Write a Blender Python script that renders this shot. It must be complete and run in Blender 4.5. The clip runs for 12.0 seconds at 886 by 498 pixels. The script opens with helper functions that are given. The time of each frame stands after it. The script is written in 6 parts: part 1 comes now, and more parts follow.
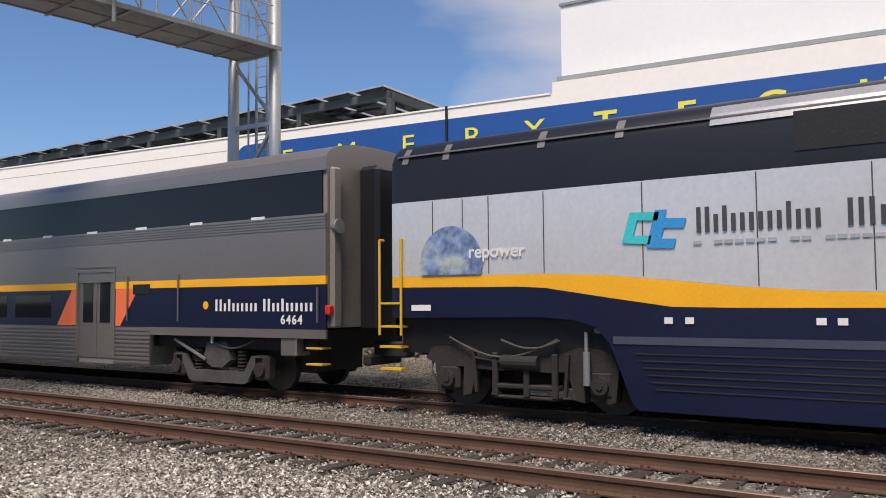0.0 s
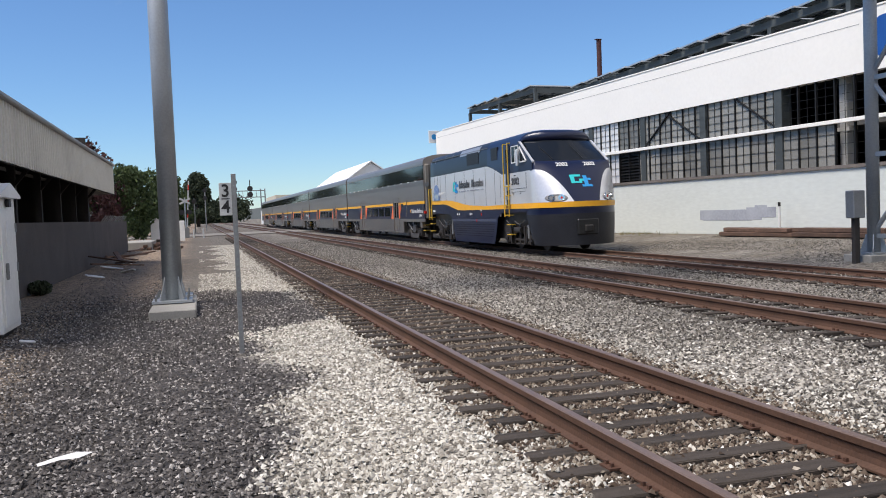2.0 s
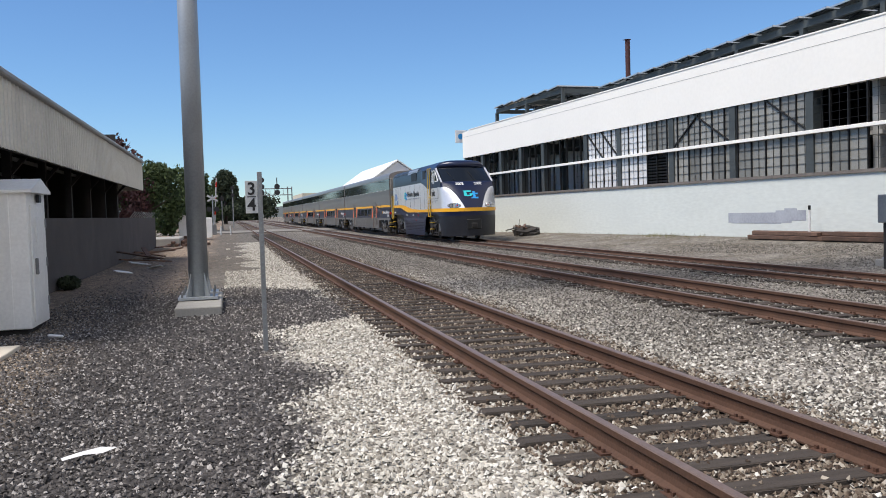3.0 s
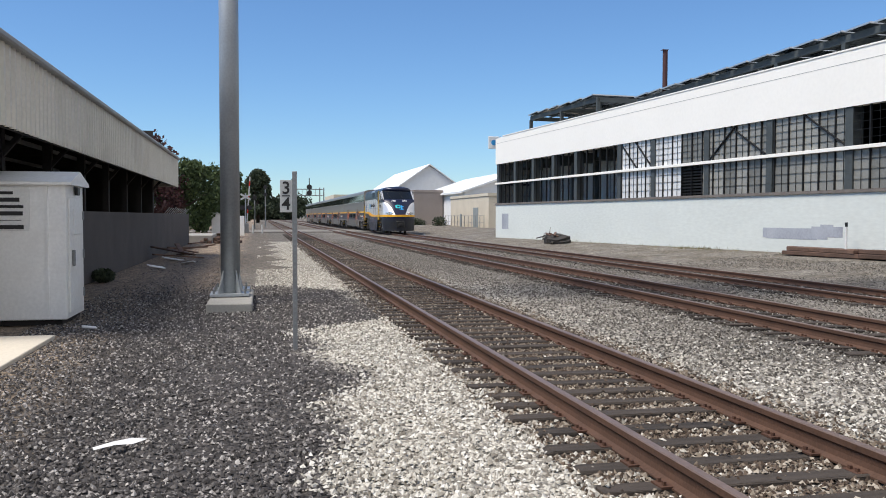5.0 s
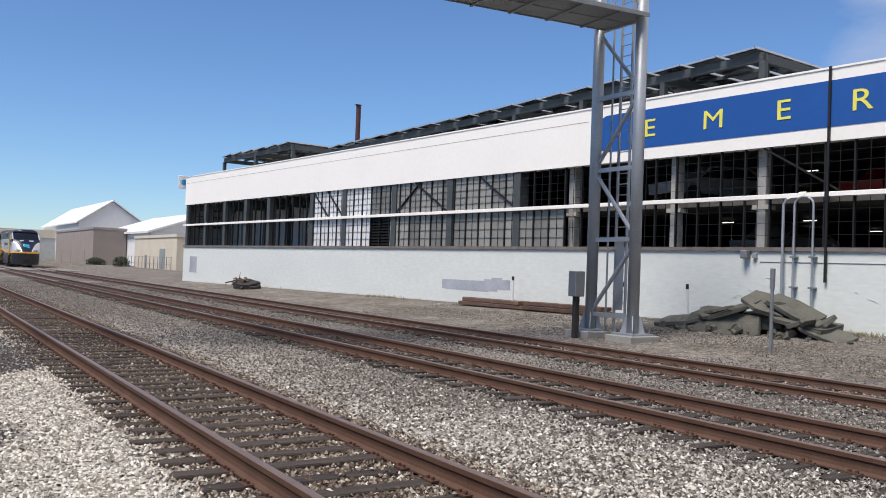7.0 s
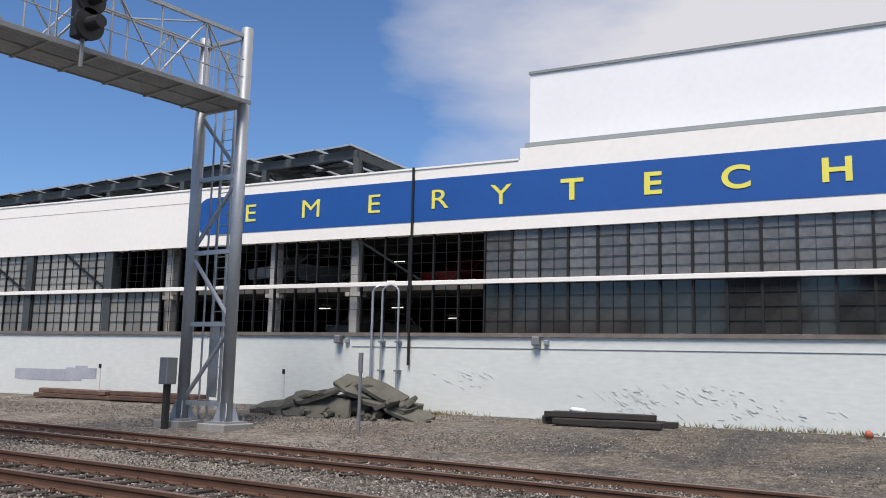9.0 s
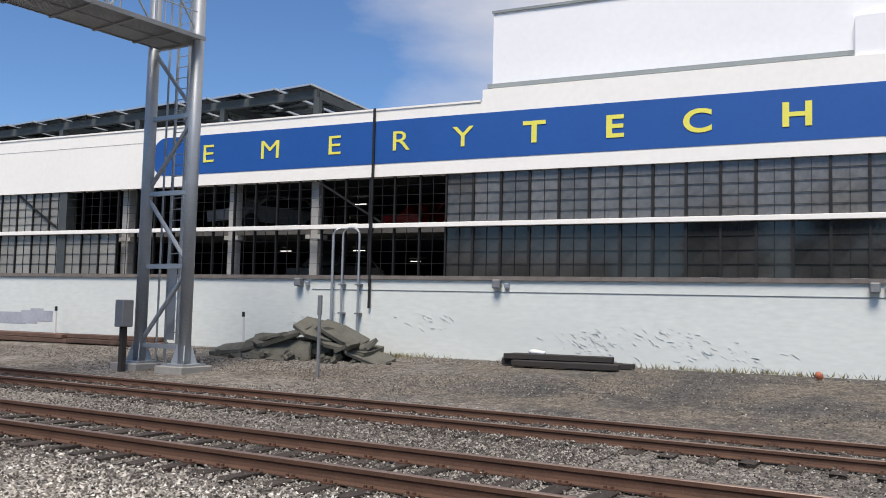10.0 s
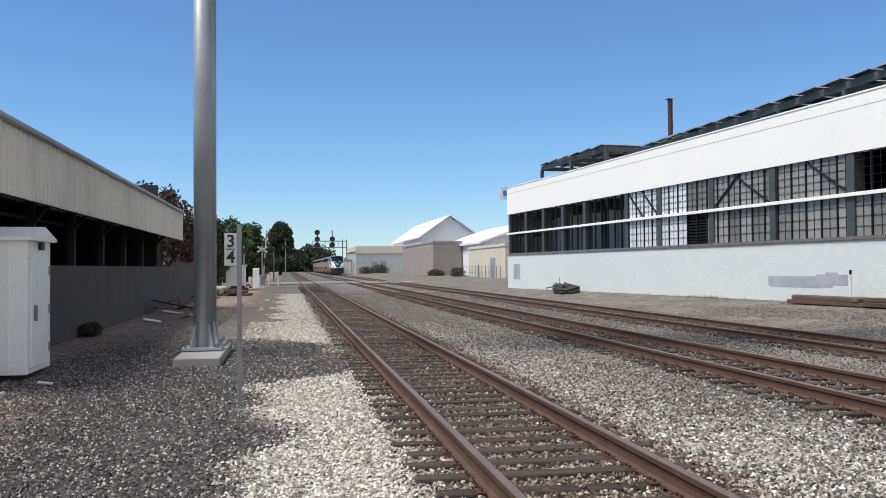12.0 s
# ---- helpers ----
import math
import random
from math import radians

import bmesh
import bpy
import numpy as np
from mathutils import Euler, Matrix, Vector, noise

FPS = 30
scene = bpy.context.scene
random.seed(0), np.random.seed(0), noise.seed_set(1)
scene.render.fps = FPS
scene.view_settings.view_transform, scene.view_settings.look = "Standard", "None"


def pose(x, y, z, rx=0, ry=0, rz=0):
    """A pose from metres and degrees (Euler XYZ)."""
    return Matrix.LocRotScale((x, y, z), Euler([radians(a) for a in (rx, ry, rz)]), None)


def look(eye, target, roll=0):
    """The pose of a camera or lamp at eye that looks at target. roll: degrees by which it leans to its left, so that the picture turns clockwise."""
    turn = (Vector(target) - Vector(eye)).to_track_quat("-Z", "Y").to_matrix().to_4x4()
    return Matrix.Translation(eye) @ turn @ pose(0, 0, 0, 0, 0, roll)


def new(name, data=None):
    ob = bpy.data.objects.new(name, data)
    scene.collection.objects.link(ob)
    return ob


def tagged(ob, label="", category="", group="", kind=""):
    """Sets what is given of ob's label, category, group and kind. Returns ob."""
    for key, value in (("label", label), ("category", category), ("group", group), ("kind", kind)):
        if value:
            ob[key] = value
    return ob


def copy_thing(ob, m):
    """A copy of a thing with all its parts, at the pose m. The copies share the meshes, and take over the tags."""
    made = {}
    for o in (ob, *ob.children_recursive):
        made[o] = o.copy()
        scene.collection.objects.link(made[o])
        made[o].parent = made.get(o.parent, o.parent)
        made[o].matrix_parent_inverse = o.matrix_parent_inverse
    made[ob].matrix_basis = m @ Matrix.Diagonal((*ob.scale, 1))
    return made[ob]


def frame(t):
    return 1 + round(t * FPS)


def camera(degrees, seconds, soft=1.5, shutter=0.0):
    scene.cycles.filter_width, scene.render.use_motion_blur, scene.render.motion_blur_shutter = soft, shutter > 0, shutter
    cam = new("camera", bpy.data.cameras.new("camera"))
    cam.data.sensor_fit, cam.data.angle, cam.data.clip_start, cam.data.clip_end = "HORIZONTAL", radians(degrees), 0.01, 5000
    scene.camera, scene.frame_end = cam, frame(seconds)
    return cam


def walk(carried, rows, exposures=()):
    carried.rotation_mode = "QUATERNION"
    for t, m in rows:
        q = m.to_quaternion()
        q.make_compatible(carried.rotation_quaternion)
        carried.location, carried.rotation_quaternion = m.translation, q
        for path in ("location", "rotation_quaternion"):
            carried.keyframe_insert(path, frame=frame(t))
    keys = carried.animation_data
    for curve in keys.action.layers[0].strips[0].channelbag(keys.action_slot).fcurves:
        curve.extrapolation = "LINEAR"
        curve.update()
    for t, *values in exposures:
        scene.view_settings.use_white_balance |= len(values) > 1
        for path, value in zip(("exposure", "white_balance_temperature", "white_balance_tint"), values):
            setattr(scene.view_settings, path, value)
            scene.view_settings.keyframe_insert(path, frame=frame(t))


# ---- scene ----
cam = camera(54.6, 12.0, soft=0.95)

PATH = [
    (0, (-2.641, -2.052, 1.984), (-1.0, -0.915, 2.102), -0.5),
    (0.5, (-2.707, -1.959, 1.975), (-1.374, -0.471, 2.058), 0.1),
    (1, (-2.831, -1.88, 1.906), (-1.953, -0.083, 1.912), -1.4),
    (1.5, (-2.86, -1.796, 1.902), (-2.234, 0.102, 1.847), -2.3),
    (2, (-2.855, -1.705, 1.882), (-2.315, 0.218, 1.792), -2.3),
    (2.5, (-2.833, -1.666, 1.886), (-2.339, 0.269, 1.782), -2.6),
    (3, (-2.835, -1.67, 1.888), (-2.352, 0.268, 1.799), -1.7),
    (5, (-2.867, -1.663, 1.878), (-2.45, 0.291, 1.802), 0.1),
    (5.5, (-2.86, -1.64, 1.864), (-2.437, 0.313, 1.772), 0.2),
    (6, (-2.828, -1.632, 1.87), (-2.275, 0.288, 1.799), 1.5),
    (6.5, (-2.785, -1.662, 1.875), (-1.977, 0.167, 1.863), 2.4),
    (7, (-2.723, -1.723, 1.92), (-1.657, -0.032, 1.964), 2.1),
    (7.5, (-2.66, -1.735, 1.933), (-1.365, -0.217, 2.068), 1.7),
    (9.5, (-2.327, -1.825, 1.928), (-0.599, -0.846, 2.161), 1.3),
    (10, (-2.211, -1.836, 1.923), (-0.478, -0.847, 2.063), 1.4),
    (10.5, (-2.063, -1.806, 1.919), (-0.452, -0.625, 2.02), 1.7),
    (11, (-1.951, -1.742, 1.916), (-0.821, -0.093, 1.982), 1.6),
    (11.5, (-1.841, -1.693, 1.907), (-1.316, 0.236, 1.94), 0.8),
    (12, (-1.751, -1.674, 1.892), (-1.392, 0.293, 1.934), -0.4),
]
walk(cam, [(t, look(eye, target, roll)) for t, eye, target, roll in PATH],
     [(0, -.08, 7150, 17), (.5, -.13, 6850, 16), (1.2, -.02, 6550, 15), (3, 0, 6450, 12), (6, 0, 6450, 11), (6.6, -.02, 6500, 14), (7.5, -.1, 6550, 15),
      (10.4, -.08, 6600, 13), (11, -.03, 6480, 12), (11.6, 0, 6430, 11), (12, .02, 6430, 11)])

# ---- light ----
SUN = Vector((-0.485, -0.12, 0.865)).normalized()
world = bpy.data.worlds.new("sky")
scene.world = world
world.use_nodes = True
wn, wl = world.node_tree.nodes, world.node_tree.links
wn.clear()
sky = wn.new("ShaderNodeTexSky")
sky.sky_type, sky.sun_disc = "NISHITA", False
sky.sun_elevation = math.asin(SUN.z)
sky.sun_rotation = math.atan2(SUN.x, SUN.y)
sky.air_density, sky.dust_density, sky.ozone_density = 1.0, 0.0, 4.0
tc = wn.new("ShaderNodeTexCoord")
# cloud bank over the east, with torn edges; unseen southern half added as fill
cmap = wn.new("ShaderNodeMapping")
cmap.inputs["Scale"].default_value = (1.6, 1.6, 4.5)
cn = wn.new("ShaderNodeTexNoise")
cn.inputs["Scale"].default_value, cn.inputs["Detail"].default_value, cn.inputs["Roughness"].default_value = 1.5, 7, 0.55
sep = wn.new("ShaderNodeVectorMath")
sep.operation = "DOT_PRODUCT"
sep.inputs[1].default_value = (0.75, -0.66, 0.0)
east = wn.new("ShaderNodeMapRange")
east.inputs[1].default_value, east.inputs[2].default_value = 0.0, 0.5
east.inputs[3].default_value, east.inputs[4].default_value = -0.15, 0.46
addc = wn.new("ShaderNodeMath")
cramp = wn.new("ShaderNodeMapRange")
cramp.inputs[1].default_value, cramp.inputs[2].default_value = 0.52, 0.95
cmix = wn.new("ShaderNodeMixRGB")
cmix.inputs[2].default_value = (6.6, 6.75, 7.1, 1)
bg = wn.new("ShaderNodeBackground")
bg.inputs[1].default_value = 0.115
wo = wn.new("ShaderNodeOutputWorld")
wl.new(tc.outputs["Generated"], cmap.inputs[0])
wl.new(cmap.outputs[0], cn.inputs["Vector"])
wl.new(tc.outputs["Generated"], sep.inputs[0])
wl.new(sep.outputs["Value"], east.inputs[0])
wl.new(cn.outputs[0], addc.inputs[0])
wl.new(east.outputs[0], addc.inputs[1])
wl.new(addc.outputs[0], cramp.inputs[0])
wl.new(cramp.outputs[0], cmix.inputs[0])
tint = wn.new("ShaderNodeMixRGB")
tint.blend_type = "MULTIPLY"
tint.inputs[0].default_value, tint.inputs[2].default_value = 1.0, (0.76, 0.97, 1.17, 1)
wl.new(sky.outputs[0], tint.inputs[1])
wl.new(tint.outputs[0], cmix.inputs[1])
wl.new(cmix.outputs[0], bg.inputs[0])
wl.new(bg.outputs[0], wo.inputs[0])
sun = new("sun", bpy.data.lights.new("sun", "SUN"))
sun.data.energy, sun.data.angle, sun.data.color = 5.0, radians(26), (1.0, 0.935, 0.83)
sun.matrix_world = look(SUN * 50, (0, 0, 0))
scene.view_settings.exposure = 0.0

# ---- materials ----
def mat(name, col, rough=0.7, metal=0.0, var=0.12, scale=1.5, fine=25.0, bump=0.15, dirt=None, dirt_amount=0.0, per_object=0.0, stretch=(1, 1, 1)):
    """Principled surface with broad stains, fine grain, relief and a random tone per object."""
    m = bpy.data.materials.new(name)
    m.use_nodes = True
    n, l = m.node_tree.nodes, m.node_tree.links
    p = n["Principled BSDF"]
    p.inputs["Roughness"].default_value, p.inputs["Metallic"].default_value = rough, metal
    co = n.new("ShaderNodeTexCoord")
    mp = n.new("ShaderNodeMapping")
    mp.inputs["Scale"].default_value = stretch
    l.new(co.outputs["Object"], mp.inputs[0])
    a, b = n.new("ShaderNodeTexNoise"), n.new("ShaderNodeTexNoise")
    a.inputs["Scale"].default_value, a.inputs["Detail"].default_value = scale, 5
    b.inputs["Scale"].default_value, b.inputs["Detail"].default_value = fine, 4
    l.new(mp.outputs[0], a.inputs["Vector"]), l.new(mp.outputs[0], b.inputs["Vector"])
    add = n.new("ShaderNodeMath")
    l.new(a.outputs[0], add.inputs[0]), l.new(b.outputs[0], add.inputs[1])
    rng = n.new("ShaderNodeMapRange")
    rng.inputs[1].default_value, rng.inputs[2].default_value = 0.7, 1.3
    rng.inputs[3].default_value, rng.inputs[4].default_value = 1 - var, 1 + var
    l.new(add.outputs[0], rng.inputs[0])
    tone = rng.outputs[0]
    if per_object:
        oi, pr, mul = n.new("ShaderNodeObjectInfo"), n.new("ShaderNodeMapRange"), n.new("ShaderNodeMath")
        pr.inputs[3].default_value, pr.inputs[4].default_value = 1 - per_object, 1 + per_object
        mul.operation = "MULTIPLY"
        l.new(oi.outputs["Random"], pr.inputs[0])
        l.new(tone, mul.inputs[0]), l.new(pr.outputs[0], mul.inputs[1])
        tone = mul.outputs[0]
    vm = n.new("ShaderNodeVectorMath")
    vm.operation = "SCALE"
    vm.inputs[0].default_value = col
    l.new(tone, vm.inputs["Scale"])
    out = vm.outputs[0]
    if dirt:
        r2, mx = n.new("ShaderNodeMapRange"), n.new("ShaderNodeMixRGB")
        r2.inputs[1].default_value, r2.inputs[2].default_value = 0.48, 0.72
        r2.inputs[4].default_value = dirt_amount
        l.new(a.outputs[0], r2.inputs[0]), l.new(r2.outputs[0], mx.inputs[0])
        l.new(out, mx.inputs[1])
        mx.inputs[2].default_value = (*dirt, 1)
        out = mx.outputs[0]
    l.new(out, p.inputs["Base Color"])
    if bump:
        bp = n.new("ShaderNodeBump")
        bp.inputs["Strength"].default_value, bp.inputs["Distance"].default_value = bump, 0.02
        l.new(add.outputs[0], bp.inputs["Height"]), l.new(bp.outputs[0], p.inputs["Normal"])
    return m


def glass(name, col=(0.02, 0.025, 0.03), rough=0.03):
    """Dark tinted glazing, opaque, with a clean gloss."""
    m = bpy.data.materials.new(name)
    m.use_nodes = True
    p = m.node_tree.nodes["Principled BSDF"]
    p.inputs["Base Color"].default_value = (*col, 1)
    p.inputs["Roughness"].default_value = rough
    p.inputs["Specular IOR Level"].default_value = 0.2
    return m


def glow(name, col, strength):
    m = bpy.data.materials.new(name)
    m.use_nodes = True
    p = m.node_tree.nodes["Principled BSDF"]
    p.inputs["Base Color"].default_value = (*col, 1)
    p.inputs["Emission Color"].default_value = (*col, 1)
    p.inputs["Emission Strength"].default_value = strength
    return m


def ground_material():
    """Ballast, dark trap rock and dusty dirt, zone by zone."""
    m = bpy.data.materials.new("gravel_ground")
    m.use_nodes = True
    n, l = m.node_tree.nodes, m.node_tree.links
    p = n["Principled BSDF"]
    p.inputs["Roughness"].default_value = 0.95
    geo = n.new("ShaderNodeNewGeometry")
    sp = n.new("ShaderNodeSeparateXYZ")
    l.new(geo.outputs["Position"], sp.inputs[0])

    def noise_of(scale, detail=4):
        t = n.new("ShaderNodeTexNoise")
        t.inputs["Scale"].default_value, t.inputs["Detail"].default_value = scale, detail
        l.new(geo.outputs["Position"], t.inputs["Vector"])
        return t.outputs[0]

    def math_of(op, a, b=0.0):
        t = n.new("ShaderNodeMath")
        t.operation = op
        for i, v in enumerate((a, b)):
            if isinstance(v, (int, float)):
                t.inputs[i].default_value = v
            else:
                l.new(v, t.inputs[i])
        return t.outputs[0]

    def step(v, lo, hi, a=0.0, b=1.0):
        t = n.new("ShaderNodeMapRange")
        t.inputs[1].default_value, t.inputs[2].default_value, t.inputs[3].default_value, t.inputs[4].default_value = lo, hi, a, b
        l.new(v, t.inputs[0])
        return t.outputs[0]

    def mix(f, a, b):
        t = n.new("ShaderNodeMixRGB")
        l.new(f, t.inputs[0])
        for i, v in ((1, a), (2, b)):
            if isinstance(v, tuple):
                t.inputs[i].default_value = (*v, 1)
            else:
                l.new(v, t.inputs[i])
        return t.outputs[0]

    cell = n.new("ShaderNodeTexVoronoi")
    cell.inputs["Scale"].default_value = 21
    l.new(geo.outputs["Position"], cell.inputs["Vector"])
    cs = n.new("ShaderNodeSeparateXYZ")
    l.new(cell.outputs["Color"], cs.inputs[0])
    # stone cells darken towards their rims: shade between stones put into the colour
    tone = math_of("MULTIPLY", step(cs.outputs[0], 0, 1, 0.55, 1.3), step(cell.outputs["Distance"], 0.25, 0.75, 1.1, 0.5))
    wob = noise_of(0.55, 5)
    tone = math_of("MULTIPLY", tone, math_of("MULTIPLY", step(noise_of(4.0, 6), 0.32, 0.68, 0.62, 1.38), step(noise_of(11.0, 3), 0.3, 0.7, 0.82, 1.18)))
    big = noise_of(0.12, 4)
    xw = math_of("ADD", sp.outputs[0], math_of("MULTIPLY", math_of("SUBTRACT", wob, 0.5), 2.6))
    light, dark, dirt, grey = (0.50, 0.465, 0.40), (0.072, 0.064, 0.060), (0.19, 0.163, 0.126), (0.165, 0.147, 0.124)
    # dark trap rock west of the near track, lit ballast along it, greyer further on
    tongue = math_of("MULTIPLY", step(sp.outputs[1], 12.2, 14.4), step(math_of("ADD", sp.outputs[1], math_of("MULTIPLY", wob, 3.0)), 23.0, 21.0))
    west = step(math_of("SUBTRACT", xw, math_of("MULTIPLY", tongue, 1.5)), -2.25, -1.8)
    far = step(math_of("ADD", sp.outputs[1], math_of("MULTIPLY", wob, 6.0)), 24.5, 31.0)
    c = mix(far, light, grey)
    c = mix(step(xw, 2.2, 4.6), c, mix(step(big, 0.42, 0.58), (0.27, 0.244, 0.208), grey))
    c = mix(math_of("MULTIPLY", math_of("MULTIPLY", step(xw, 1.9, 2.6), step(xw, 5.4, 4.4)), step(math_of("ADD", sp.outputs[1], math_of("MULTIPLY", wob, 6.0)), 13.0, 7.0, 0.0, 0.8)), c, (0.43, 0.40, 0.35))
    patch = step(math_of("ADD", sp.outputs[1], math_of("MULTIPLY", wob, 4.0)), 22.5, 24.5)
    c = mix(west, mix(patch, dark, mix(step(math_of("ADD", sp.outputs[1], math_of("MULTIPLY", big, 12.0)), 32.0, 40.0), (0.22, 0.195, 0.162), (0.165, 0.14, 0.112))), c)
    c = mix(step(xw, -4.6, -5.8), c, (0.29, 0.225, 0.16))
    # trodden brown dirt along the shed wall
    c = mix(math_of("MULTIPLY", step(xw, -3.5, -4.4), step(math_of("ADD", sp.outputs[1], math_of("MULTIPLY", wob, 5.0)), 21.5, 25.0)), c, mix(step(big, 0.4, 0.6), (0.35, 0.265, 0.19), (0.26, 0.20, 0.148)))
    # a rusty bed between the rails, and dusty ground beyond the third track
    east = step(xw, 12.2, 13.6)
    c = mix(east, c, mix(step(wob, 0.40, 0.62), dirt, mix(step(math_of("ADD", sp.outputs[1], math_of("MULTIPLY", big, 6.0)), 15.0, 8.0), (0.27, 0.245, 0.207), (0.095, 0.09, 0.081))))
    rust = math_of("MULTIPLY", step(math_of("ABSOLUTE", math_of("SUBTRACT", sp.outputs[0], 0.75)), 1.25, 0.7), step(wob, 0.35, 0.6, 0.6, 0.9))
    c = mix(rust, c, (0.085, 0.056, 0.037))
    sc = n.new("ShaderNodeVectorMath")
    sc.operation = "SCALE"
    l.new(c, sc.inputs[0]), l.new(tone, sc.inputs["Scale"])
    l.new(sc.outputs[0], p.inputs["Base Color"])
    b = n.new("ShaderNodeBump")
    b.inputs["Strength"].default_value, b.inputs["Distance"].default_value = 0.9, 0.03
    l.new(math_of("SUBTRACT", math_of("MULTIPLY", wob, 0.6), cell.outputs["Distance"]), b.inputs["Height"])
    l.new(b.outputs[0], p.inputs["Normal"])
    return m


def island_material(name, cols, rough=0.9):
    """Loose stones or leaves: each one takes its own tone."""
    m = bpy.data.materials.new(name)
    m.use_nodes = True
    n, l = m.node_tree.nodes, m.node_tree.links
    p = n["Principled BSDF"]
    p.inputs["Roughness"].default_value = rough
    g, r = n.new("ShaderNodeNewGeometry"), n.new("ShaderNodeValToRGB")
    while len(r.color_ramp.elements) < len(cols):
        r.color_ramp.elements.new(0.5)
    for i, c in enumerate(cols):
        r.color_ramp.elements[i].position, r.color_ramp.elements[i].color = i / (len(cols) - 1), (*c, 1)
    l.new(g.outputs["Random Per Island"], r.inputs[0]), l.new(r.outputs[0], p.inputs["Base Color"])
    return m


